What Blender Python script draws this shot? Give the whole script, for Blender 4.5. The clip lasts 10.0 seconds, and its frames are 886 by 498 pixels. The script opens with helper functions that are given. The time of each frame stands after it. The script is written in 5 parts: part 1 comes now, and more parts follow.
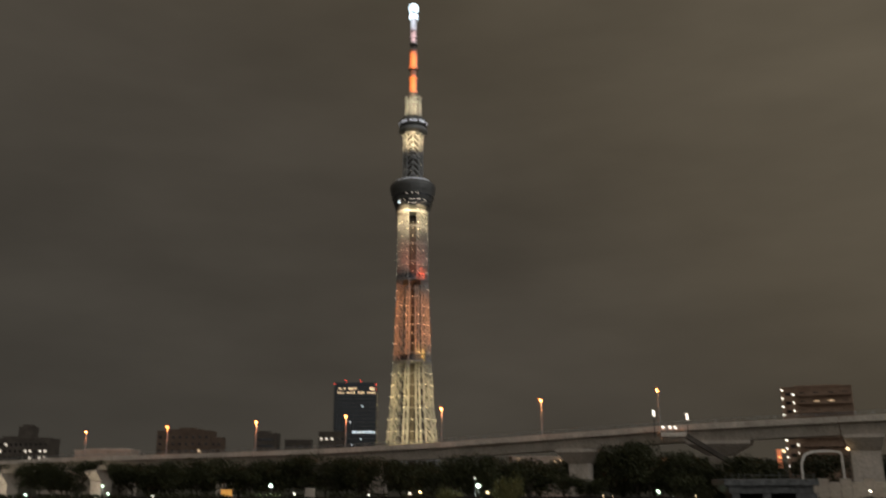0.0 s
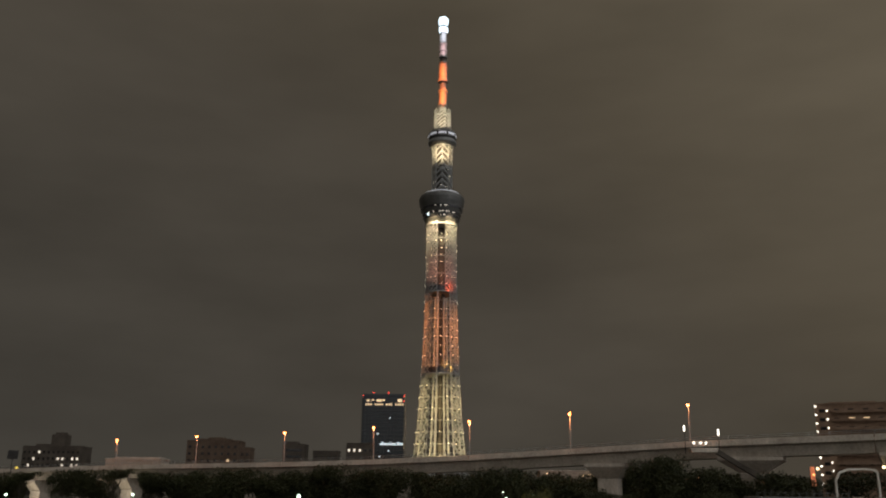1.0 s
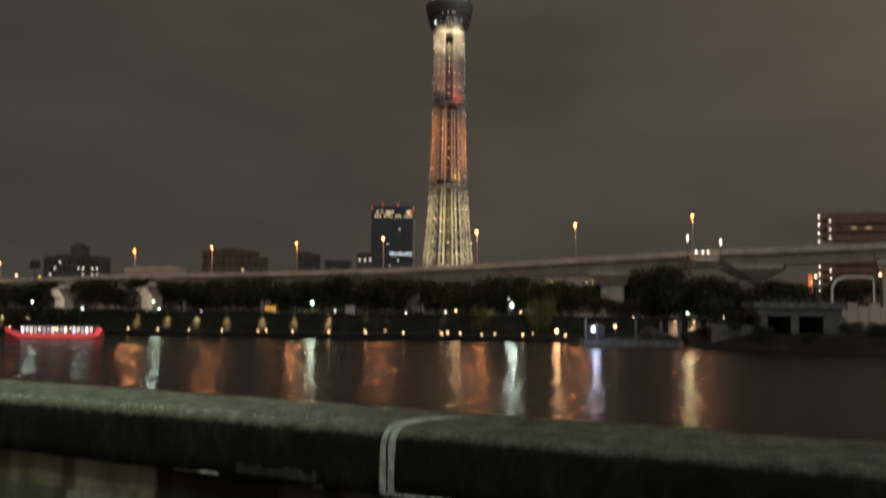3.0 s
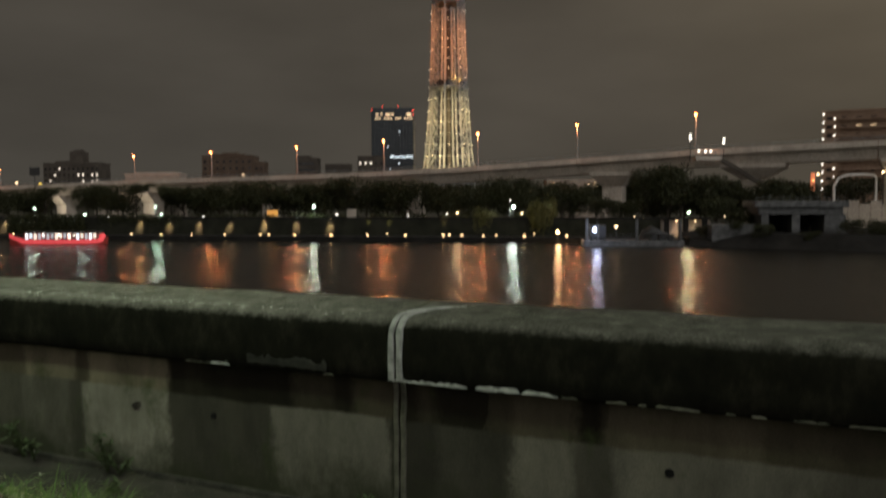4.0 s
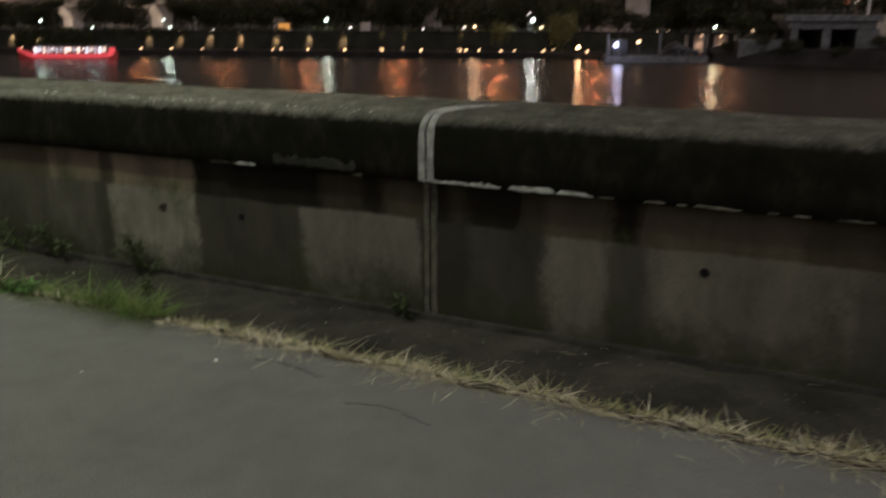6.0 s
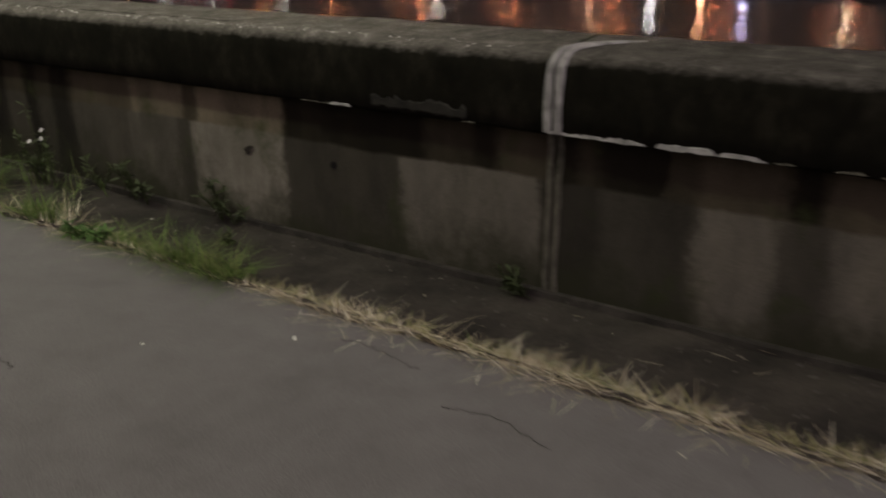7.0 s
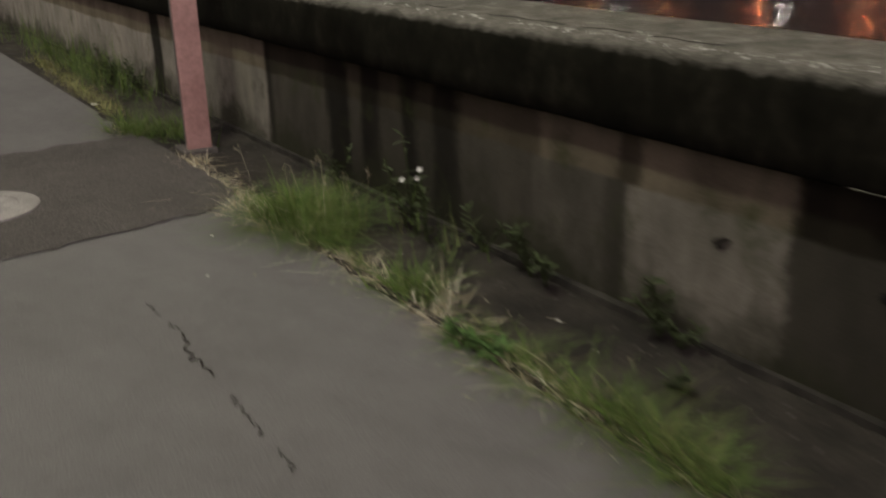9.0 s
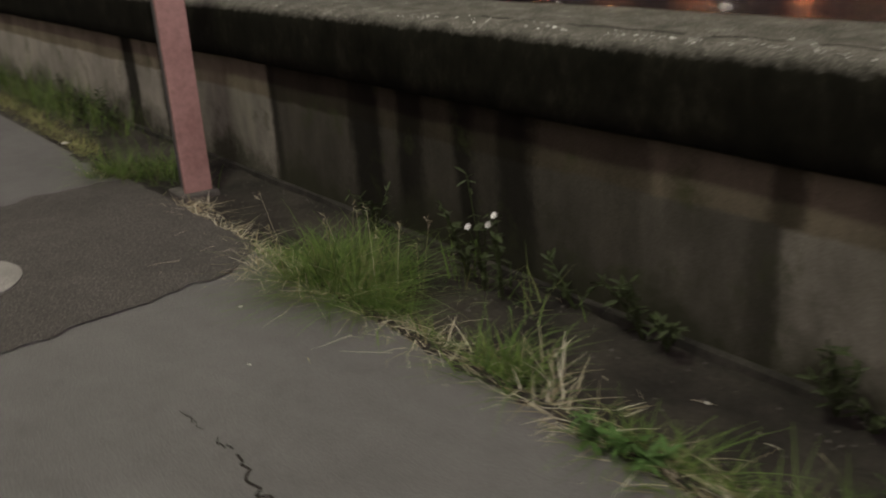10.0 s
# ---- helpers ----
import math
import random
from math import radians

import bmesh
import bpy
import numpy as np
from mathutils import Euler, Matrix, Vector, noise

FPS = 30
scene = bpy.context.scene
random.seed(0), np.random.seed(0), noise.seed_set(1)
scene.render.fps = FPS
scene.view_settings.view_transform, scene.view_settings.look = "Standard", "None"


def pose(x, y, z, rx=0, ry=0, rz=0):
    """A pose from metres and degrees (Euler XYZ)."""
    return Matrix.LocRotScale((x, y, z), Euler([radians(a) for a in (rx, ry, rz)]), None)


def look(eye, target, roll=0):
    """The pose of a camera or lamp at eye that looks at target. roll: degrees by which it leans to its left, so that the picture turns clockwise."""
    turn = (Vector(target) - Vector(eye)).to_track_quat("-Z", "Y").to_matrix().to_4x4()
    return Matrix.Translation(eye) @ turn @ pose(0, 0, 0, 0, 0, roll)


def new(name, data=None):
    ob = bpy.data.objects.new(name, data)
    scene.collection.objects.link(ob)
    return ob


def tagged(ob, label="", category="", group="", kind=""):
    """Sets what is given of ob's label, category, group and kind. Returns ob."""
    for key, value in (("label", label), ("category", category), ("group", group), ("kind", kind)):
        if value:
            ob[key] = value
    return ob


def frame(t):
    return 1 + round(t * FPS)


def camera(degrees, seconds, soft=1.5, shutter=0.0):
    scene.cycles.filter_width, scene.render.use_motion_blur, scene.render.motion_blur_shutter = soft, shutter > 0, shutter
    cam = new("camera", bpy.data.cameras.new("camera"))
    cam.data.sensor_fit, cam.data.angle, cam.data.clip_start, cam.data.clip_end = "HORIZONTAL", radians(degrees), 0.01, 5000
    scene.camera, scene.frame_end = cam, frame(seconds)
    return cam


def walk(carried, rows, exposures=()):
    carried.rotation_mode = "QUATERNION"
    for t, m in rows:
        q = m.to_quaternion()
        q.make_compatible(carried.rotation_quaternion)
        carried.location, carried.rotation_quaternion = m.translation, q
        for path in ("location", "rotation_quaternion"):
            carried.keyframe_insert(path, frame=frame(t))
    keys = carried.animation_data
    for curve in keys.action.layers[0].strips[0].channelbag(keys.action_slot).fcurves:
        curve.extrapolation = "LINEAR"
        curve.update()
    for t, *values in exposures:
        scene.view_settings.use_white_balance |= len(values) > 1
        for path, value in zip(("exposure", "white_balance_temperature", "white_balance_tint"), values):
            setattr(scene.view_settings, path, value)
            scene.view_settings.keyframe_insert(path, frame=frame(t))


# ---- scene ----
cam = camera(54.6, 10.0, soft=2.0, shutter=1.0)
PATH = [
    (0, (1.95, -3.62, 1.72), (-0.753, 1.783, 0.505), -0.3),
    (0.5, (1.94, -3.62, 1.72), (-0.789, 1.756, 0.541), -0.2),
    (1, (1.94, -3.63, 1.72), (-0.811, 1.749, 0.532), 0.5),
    (1.5, (1.95, -3.64, 1.72), (-0.829, 1.75, 0.497), 0.7),
    (2, (1.97, -3.66, 1.71), (-0.844, 1.769, 0.396), 0.5),
    (2.5, (2.0, -3.68, 1.69), (-0.852, 1.792, 0.248), 0.6),
    (3, (2.03, -3.71, 1.66), (-0.854, 1.805, 0.103), 0.4),
    (4.5, (1.994, -3.701, 1.579), (-0.859, 1.794, -0.213), -0.2),
    (5, (1.988, -3.699, 1.566), (-0.859, 1.781, -0.295), 0.1),
    (5.4, (1.957, -3.695, 1.543), (-0.85, 1.765, -0.395), 0.1),
    (5.5, (1.943, -3.693, 1.533), (-0.846, 1.758, -0.438), 0.1),
    (5.7, (1.93, -3.699, 1.517), (-0.84, 1.749, -0.485), -0.1),
    (7, (1.502, -3.067, 1.413), (-1.041, 1.567, -0.679), 0.3),
    (7.5, (1.222, -2.828, 1.462), (-1.148, 1.491, -0.677), -0.3),
    (8, (0.871, -2.555, 1.465), (-1.365, 1.296, -0.676), 2.1),
    (8.5, (0.463, -2.424, 1.436), (-1.473, 1.152, -0.708), 0.3),
    (9, (-0.089, -2.328, 1.422), (-1.519, 1.08, -0.726), -0.5),
    (9.5, (-0.536, -2.256, 1.428), (-1.519, 1.094, -0.703), -1.0),
    (10, (-0.93, -2.279, 1.398), (-1.465, 1.155, -0.72), -2.9),
]
walk(cam, [(t, look(e, (e[0] + d[0], e[1] + d[1], e[2] + d[2]), roll)) for t, e, d, roll in PATH],
     exposures=[(0.0, 0.0, 6500, 10), (3.0, 0.05, 6500, 10), (4.5, 0.30, 6500, 11), (5.0, 0.28, 6500, 14), (5.5, 0.20, 6550, 18), (5.7, 0.20, 6550, 20), (7.0, 0.12, 6750, 44), (9.0, 0.22, 6700, 44), (10.0, 0.08, 6700, 44)])

# ---- world: low cloud lit by the city, dark ahead and brighter over the city centre behind ----
world = bpy.data.worlds.new("night_sky")
scene.world = world
world.use_nodes = True
wn, wl = world.node_tree.nodes, world.node_tree.links
wn.clear()
w_out, w_bg = wn.new("ShaderNodeOutputWorld"), wn.new("ShaderNodeBackground")
w_tc = wn.new("ShaderNodeTexCoord")
w_dot = wn.new("ShaderNodeVectorMath")
w_dot.operation = "DOT_PRODUCT"
w_dot.inputs[1].default_value = (0.75, -0.30, 0.58)
w_ramp = wn.new("ShaderNodeValToRGB")
for pos, col in ((0.0, (0.030, 0.027, 0.022, 1)), (0.11, (0.051, 0.046, 0.038, 1)), (0.20, (0.057, 0.050, 0.040, 1)), (0.30, (0.061, 0.052, 0.040, 1)), (0.40, (0.074, 0.061, 0.043, 1)), (0.52, (0.108, 0.089, 0.062, 1)), (0.68, (0.085, 0.070, 0.050, 1)), (1.0, (0.070, 0.058, 0.042, 1))):
    el = w_ramp.color_ramp.elements.new(pos)
    el.color = col
w_ramp.color_ramp.elements.remove(w_ramp.color_ramp.elements[0])
w_ramp.color_ramp.elements.remove(w_ramp.color_ramp.elements[-1])
w_map = wn.new("ShaderNodeMapRange")
w_map.inputs[1].default_value, w_map.inputs[2].default_value = -1.0, 1.0
w_scale = wn.new("ShaderNodeMapping")
w_scale.inputs["Scale"].default_value = (1.0, 1.0, 3.2)
w_noise = wn.new("ShaderNodeTexNoise")
w_noise.inputs["Scale"].default_value, w_noise.inputs["Detail"].default_value = 2.2, 5.0
w_amp = wn.new("ShaderNodeMapRange")
w_amp.inputs[1].default_value, w_amp.inputs[2].default_value = 0.3, 0.7
w_amp.inputs[3].default_value, w_amp.inputs[4].default_value = 0.80, 1.22
w_mul = wn.new("ShaderNodeMixRGB")
w_mul.blend_type, w_mul.inputs[0].default_value = "MULTIPLY", 1.0
wl.new(w_tc.outputs["Generated"], w_dot.inputs[0])
wl.new(w_dot.outputs["Value"], w_map.inputs[0])
wl.new(w_map.outputs[0], w_ramp.inputs[0])
wl.new(w_tc.outputs["Generated"], w_scale.inputs[0])
wl.new(w_scale.outputs[0], w_noise.inputs["Vector"])
wl.new(w_noise.outputs[0], w_amp.inputs[0])
wl.new(w_ramp.outputs[0], w_mul.inputs[1])
wl.new(w_amp.outputs[0], w_mul.inputs[2])
wl.new(w_mul.outputs[0], w_bg.inputs["Color"])
wl.new(w_bg.outputs[0], w_out.inputs["Surface"])

# far frame: u to the right, v towards the tower; bank frame: along the far shore
FAR = pose(1.95, -3.7, 0, 0, 0, 25)
BANK = FAR @ pose(-16.7, 126.5, 0, 0, 0, -10.2)
WATER_Z, SHORE_Z = -5.0, -4.4


def far(u, v, z):
    return FAR @ Vector((u, v, z))


def lamp_light(name, kind, at, watts, colour, size=0.1, target=None, cone=80, blend=0.6):
    data = bpy.data.lights.new(name, kind)
    data.energy, data.color = watts, colour
    if kind == "AREA":
        data.shape, data.size = "DISK", size
    else:
        data.shadow_soft_size = size
    if kind == "SPOT":
        data.spot_size, data.spot_blend = radians(cone), blend
    ob = new(name, data)
    ob.matrix_world = look(at, target) if target else Matrix.Translation(at)
    return ob


# the path's street lamps stand out of view above the walker
for lamp_x in (-12.2, -3.2, 12.5):
    lamp_light("street_light", "AREA", (lamp_x, -2.4, 6.0), 204, (0.76, 1.0, 0.68), 0.5, (lamp_x - 0.1, -1.6, 0))

# floodlights of the tower
TV = 1060


def flood(u, z, watts, colour, z_to, gap, cone=70):
    lamp_light("tower_floodlight", "SPOT", far(u, TV - gap, z), watts, colour, 3.0, far(0, TV, z_to), cone, 0.8)


flood(-40, 26, 420000, (1.0, 0.76, 0.36), 72, 75, 70)
flood(40, 26, 420000, (1.0, 0.76, 0.36), 72, 75, 70)
flood(-34, 92, 170000, (1.0, 0.72, 0.31), 104, 62, 64)
flood(34, 92, 170000, (1.0, 0.72, 0.31), 104, 62, 64)
flood(18, 146, 60000, (1.0, 0.50, 0.10), 138, 34, 56)
flood(-46, 160, 190000, (1.0, 0.31, 0.08), 168, 58, 72)
flood(46, 176, 350000, (1.0, 0.31, 0.08), 184, 58, 80)
flood(-40, 205, 190000, (1.0, 0.30, 0.08), 208, 56, 60)
flood(18, 242, 40000, (1.0, 0.10, 0.03), 245, 26, 70)
flood(0, 255, 90000, (1.0, 0.30, 0.16), 268, 55, 66)
flood(-22, 340, 520000, (1.0, 0.76, 0.44), 300, 42, 54)
flood(22, 340, 520000, (1.0, 0.76, 0.44), 300, 42, 54)
flood(0, 420, 330000, (1.0, 0.76, 0.44), 422, 42, 58)
flood(0, 462, 270000, (1.0, 0.82, 0.52), 474, 46, 54)
flood(0, 505, 380000, (1.0, 0.20, 0.03), 506, 38, 56)
flood(0, 541, 380000, (1.0, 0.19, 0.03), 540, 38, 56)
flood(0, 578, 120000, (0.95, 0.58, 0.62), 576, 34, 46)
flood(0, 596, 170000, (0.82, 0.84, 1.0), 598, 34, 50)


# ---- materials ----
def mat(name):
    m = bpy.data.materials.new(name)
    m.use_nodes = True
    return m, m.node_tree.nodes, m.node_tree.links, m.node_tree.nodes["Principled BSDF"]


def ramp(n, stops, mode="LINEAR"):
    r = n.new("ShaderNodeValToRGB")
    r.color_ramp.interpolation = mode
    e = r.color_ramp.elements
    while len(e) > 1:
        e.remove(e[0])
    for i, (p, c) in enumerate(stops):
        k = e[0] if i == 0 else e.new(p)
        k.position = p
        k.color = (*c, 1) if len(c) == 3 else c
    return r


def tex(n, l, scale, detail=6, rough=0.6, stretch=None, kind="noise"):
    g = n.new("ShaderNodeNewGeometry")
    node = n.new("ShaderNodeTexNoise" if kind == "noise" else "ShaderNodeTexVoronoi")
    node.inputs["Scale"].default_value = scale
    if kind == "noise":
        node.inputs["Detail"].default_value, node.inputs["Roughness"].default_value = detail, rough
    src = g.outputs["Position"]
    if stretch:
        mp = n.new("ShaderNodeMapping")
        mp.inputs["Scale"].default_value = stretch
        l.new(src, mp.inputs[0])
        src = mp.outputs[0]
    l.new(src, node.inputs["Vector"])
    return node.outputs[0]


def mix(n, l, a, b, fac, mode="MIX"):
    x = n.new("ShaderNodeMixRGB")
    x.blend_type = mode
    for slot, val in zip((0, 1, 2), (fac, a, b)):
        if isinstance(val, (int, float)):
            x.inputs[slot].default_value = val if slot == 0 else (val, val, val, 1)
        elif isinstance(val, tuple):
            x.inputs[slot].default_value = (*val, 1)
        else:
            l.new(val, x.inputs[slot])
    return x.outputs[0]


def bump(n, l, p, height, strength, dist):
    b = n.new("ShaderNodeBump")
    b.inputs["Strength"].default_value, b.inputs["Distance"].default_value = strength, dist
    l.new(height, b.inputs["Height"])
    l.new(b.outputs[0], p.inputs["Normal"])


def surface(name, dark, light, scale, rough=0.8, metal=0.0, fine=None, bump_at=0.0, dist=0.01, stretch=None):
    """Two tones by a coarse and a fine noise, with relief from the fine one."""
    m, n, l, p = mat(name)
    a = tex(n, l, scale, 6, 0.6, stretch)
    b = tex(n, l, fine or scale * 12, 4, 0.7)
    ra = ramp(n, ((0.32, dark), (0.68, light)))
    l.new(a, ra.inputs[0])
    rb = ramp(n, ((0.25, (0.72, 0.72, 0.72)), (0.75, (1.25, 1.25, 1.25))))
    l.new(b, rb.inputs[0])
    l.new(mix(n, l, ra.outputs[0], rb.outputs[0], 1.0, "MULTIPLY"), p.inputs["Base Color"])
    p.inputs["Roughness"].default_value, p.inputs["Metallic"].default_value = rough, metal
    if rough > 0.6:
        p.inputs["Specular IOR Level"].default_value = 0.12
    if bump_at:
        bump(n, l, p, b, bump_at, dist)
    return m


def glow(name, colour, strength):
    m, n, l, p = mat(name)
    p.inputs["Base Color"].default_value = (*[min(1, c) for c in colour], 1)
    p.inputs["Emission Color"].default_value = (*colour, 1)
    p.inputs["Emission Strength"].default_value = strength
    return m


def random_tint(name, cols, rough=0.6, trans=0.0):
    """Leaves and blades: one tone for each island."""
    m, n, l, p = mat(name)
    g = n.new("ShaderNodeNewGeometry")
    r = ramp(n, [(i / max(1, len(cols) - 1), c) for i, c in enumerate(cols)])
    l.new(g.outputs["Random Per Island"], r.inputs[0])
    l.new(r.outputs[0], p.inputs["Base Color"])
    p.inputs["Roughness"].default_value = rough
    p.inputs["Specular IOR Level"].default_value = 0.2
    return m


def asphalt_material(name, dark, light, speck, grain_at=190.0, relief=0.22):
    m, n, l, p = mat(name)
    big = tex(n, l, 0.9, 5, 0.6)
    mid = tex(n, l, 7.0, 6, 0.65)
    grain = tex(n, l, grain_at, 3, 0.7)
    vor = tex(n, l, 110.0, kind="voronoi")
    ra = ramp(n, ((0.30, dark), (0.72, light)))
    l.new(mix(n, l, big, mid, 0.45), ra.inputs[0])
    rg = ramp(n, ((0.28, (0.55, 0.55, 0.55)), (0.50, (1.0, 1.0, 1.0)), (0.70, (1.0 + speck, 1.0 + speck, 1.0 + speck))))
    l.new(grain, rg.inputs[0])
    l.new(mix(n, l, ra.outputs[0], rg.outputs[0], 1.0, "MULTIPLY"), p.inputs["Base Color"])
    p.inputs["Roughness"].default_value = 0.85
    p.inputs["Specular IOR Level"].default_value = 0.15
    bump(n, l, p, vor, relief, 0.004)
    return m


M_path = asphalt_material("worn_asphalt", (0.0900, 0.0865, 0.0810), (0.1370, 0.1315, 0.1245), 0.5)
M_patch = asphalt_material("coarse_asphalt", (0.0400, 0.0360, 0.0318), (0.0760, 0.0690, 0.0610), 1.3, 95.0, 0.55)
M_verge = surface("verge_soil", (0.014, 0.0125, 0.0105), (0.048, 0.042, 0.034), 2.6, 0.95, fine=48, bump_at=0.35, dist=0.006)
M_ground = surface("bank_ground", (0.03, 0.03, 0.02), (0.06, 0.055, 0.04), 0.6, 0.95)
M_crack = surface("crack_dirt", (0.012, 0.010, 0.009), (0.03, 0.026, 0.02), 20, 0.95)
M_sealant = surface("weathered_sealant", (0.1248, 0.1248, 0.1131), (0.3276, 0.3276, 0.3003), 14, 0.7, fine=120, bump_at=0.4, dist=0.004)
M_sealant_old = surface("dirty_sealant", (0.0350, 0.0350, 0.0245), (0.1120, 0.1050, 0.0805), 12, 0.8, fine=90, bump_at=0.4, dist=0.004)
M_post = surface("faded_red_paint", (0.255, 0.132, 0.112), (0.335, 0.185, 0.158), 5, 0.5, fine=22, bump_at=0.05, dist=0.002)
M_post_base = surface("post_footing", (0.05, 0.046, 0.040), (0.11, 0.10, 0.086), 14, 0.9, fine=90, bump_at=0.4, dist=0.005)
M_hole = surface("hole_dark", (0.004, 0.004, 0.004), (0.012, 0.011, 0.010), 30, 0.95)
M_deck = surface("viaduct_concrete", (0.36, 0.31, 0.255), (0.55, 0.48, 0.40), 0.22, 0.85, fine=2.0, stretch=(1, 1, 0.4))
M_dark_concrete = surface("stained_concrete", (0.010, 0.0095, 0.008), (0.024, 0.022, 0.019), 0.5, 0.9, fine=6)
M_steel = surface("grey_steel", (0.22, 0.22, 0.21), (0.34, 0.34, 0.32), 2, 0.5, 0.6, fine=12)
M_barge_hull = surface("barge_grey_paint", (0.06, 0.06, 0.058), (0.13, 0.13, 0.125), 1.5, 0.7, fine=10)
M_dark_metal = surface("dark_metal", (0.02, 0.02, 0.02), (0.05, 0.05, 0.05), 2, 0.5, 0.4, fine=12)
M_tower = surface("tower_white_steel", (0.19, 0.195, 0.19), (0.25, 0.25, 0.24), 0.05, 0.5, 0.1, fine=0.6)
M_tower_core = surface("tower_core_concrete", (0.050, 0.045, 0.040), (0.088, 0.080, 0.070), 0.05, 0.8, fine=0.5)
M_deck_skin = surface("observation_deck_cladding", (0.06, 0.06, 0.057), (0.10, 0.10, 0.094), 0.08, 0.45, 0.3, fine=0.5)
M_slit = surface("observation_deck_glass", (0.02, 0.02, 0.022), (0.035, 0.035, 0.04), 0.1, 0.15)
M_glass_dark = surface("dark_glass_facade", (0.010, 0.013, 0.016), (0.020, 0.026, 0.030), 0.05, 0.25, fine=0.4)
M_brick = surface("brown_tile_wall", (0.07, 0.048, 0.034), (0.11, 0.078, 0.056), 0.3, 0.8, fine=3)
M_tile = surface("warm_brown_tile", (0.16, 0.105, 0.072), (0.24, 0.165, 0.115), 0.3, 0.8, fine=3)
M_plaster = surface("pale_house_wall", (0.26, 0.22, 0.18), (0.38, 0.33, 0.27), 0.3, 0.85, fine=3)
M_grey_wall = surface("grey_building_wall", (0.048, 0.040, 0.032), (0.085, 0.072, 0.058), 0.2, 0.85, fine=2)
M_pane = surface("unlit_window_glass", (0.008, 0.008, 0.009), (0.02, 0.02, 0.022), 0.5, 0.12)
M_boat_red = glow("boat_lit_red_side", (1.0, 0.10, 0.11), 0.40)
M_boat_hull = surface("boat_red_paint", (0.30, 0.03, 0.025), (0.42, 0.05, 0.04), 0.8, 0.4)
M_lit_white = glow("lit_window_white", (1.0, 0.88, 0.72), 0.75)
M_lit_warm = glow("lit_window_warm", (1.0, 0.70, 0.40), 0.8)
M_lit_screen = glow("lit_window_cool", (0.80, 0.93, 1.0), 0.9)
M_sodium = glow("sodium_bulb", (1.0, 0.37, 0.12), 2.6)
M_mercury = glow("mercury_bulb", (0.78, 1.0, 0.80), 2.4)
M_led_blue = glow("work_light_led", (0.62, 0.72, 1.0), 4.5)
M_white_bulb = glow("white_bulb", (1.0, 0.93, 0.80), 2.6)
M_warm_bulb = glow("warm_bulb", (1.0, 0.70, 0.38), 3.0)
M_foot_bulb = glow("foot_light_bulb", (1.0, 0.64, 0.30), 2.6)
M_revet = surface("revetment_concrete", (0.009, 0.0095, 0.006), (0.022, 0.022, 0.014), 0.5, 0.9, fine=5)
M_beacon = glow("red_beacon", (1.0, 0.05, 0.03), 2.5)
M_top_led = glow("mast_head_led", (0.74, 0.90, 1.0), 1.5)
M_ring_led = glow("deck_ring_led", (0.86, 0.88, 0.95), 0.20)
M_spark = glow("tower_point_led", (1.0, 0.90, 0.68), 1.1)
M_orange_board = glow("lit_orange_board", (1.0, 0.46, 0.10), 0.28)
M_leaf = random_tint("street_tree_leaves", [(0.016, 0.018, 0.006), (0.030, 0.032, 0.010), (0.022, 0.025, 0.008), (0.045, 0.042, 0.014)])
# olive willow leaves, colour lightened for the park lamp shining on them
M_willow = random_tint("lamplit_willow_leaves", [(0.055, 0.055, 0.016), (0.10, 0.09, 0.026), (0.075, 0.07, 0.02)])
M_bark = surface("bark", (0.03, 0.024, 0.018), (0.06, 0.05, 0.038), 3, 0.9)
M_grass = random_tint("green_grass", [(0.032, 0.066, 0.012), (0.062, 0.115, 0.020), (0.100, 0.158, 0.032), (0.044, 0.086, 0.016), (0.150, 0.150, 0.060)])
M_dry = random_tint("dry_grass", [(0.40, 0.34, 0.23), (0.52, 0.46, 0.34), (0.28, 0.22, 0.14), (0.17, 0.17, 0.075), (0.66, 0.60, 0.48), (0.20, 0.15, 0.09), (0.32, 0.28, 0.16)])
M_weed = random_tint("weed_leaves", [(0.0110, 0.0190, 0.0060), (0.0190, 0.0300, 0.0090), (0.0300, 0.0420, 0.0140), (0.0500, 0.0520, 0.0200)])
M_petal = surface("white_petals", (0.5270, 0.5270, 0.4760), (0.6630, 0.6630, 0.6120), 40, 0.6)
M_litter = surface("pale_litter", (0.4000, 0.3840, 0.3360), (0.5600, 0.5440, 0.4800), 60, 0.8)
M_fleck = surface("pale_aggregate", (0.34, 0.33, 0.30), (0.55, 0.53, 0.48), 30, 0.6)
M_cover = surface("concrete_cover", (0.1860, 0.1736, 0.1550), (0.2728, 0.2604, 0.2356), 8, 0.9, fine=90, bump_at=0.3, dist=0.004)


def water_material():
    m, n, l, p = mat("river_water")
    p.inputs["Base Color"].default_value = (0.010, 0.009, 0.007, 1)
    p.inputs["Roughness"].default_value = 0.24
    p.inputs["Specular IOR Level"].default_value = 0.28
    p.inputs["IOR"].default_value = 1.33
    g = n.new("ShaderNodeNewGeometry")
    waves = []
    for scale, turn in (((4.2, 0.60, 1), 27), ((0.9, 0.18, 1), 40), ((0.42, 0.10, 1), 22)):
        mp = n.new("ShaderNodeMapping")
        mp.vector_type = "TEXTURE"
        mp.inputs["Rotation"].default_value = (0, 0, radians(turn))
        mp.inputs["Scale"].default_value = scale
        w = n.new("ShaderNodeTexNoise")
        w.inputs["Scale"].default_value, w.inputs["Detail"].default_value = 1.0, 3.0
        l.new(g.outputs["Position"], mp.inputs[0])
        l.new(mp.outputs[0], w.inputs["Vector"])
        waves.append(w.outputs[0])
    bump(n, l, p, mix(n, l, mix(n, l, waves[0], waves[1], 0.68), waves[2], 0.45), 0.9, 0.085)
    return m


M_water = water_material()

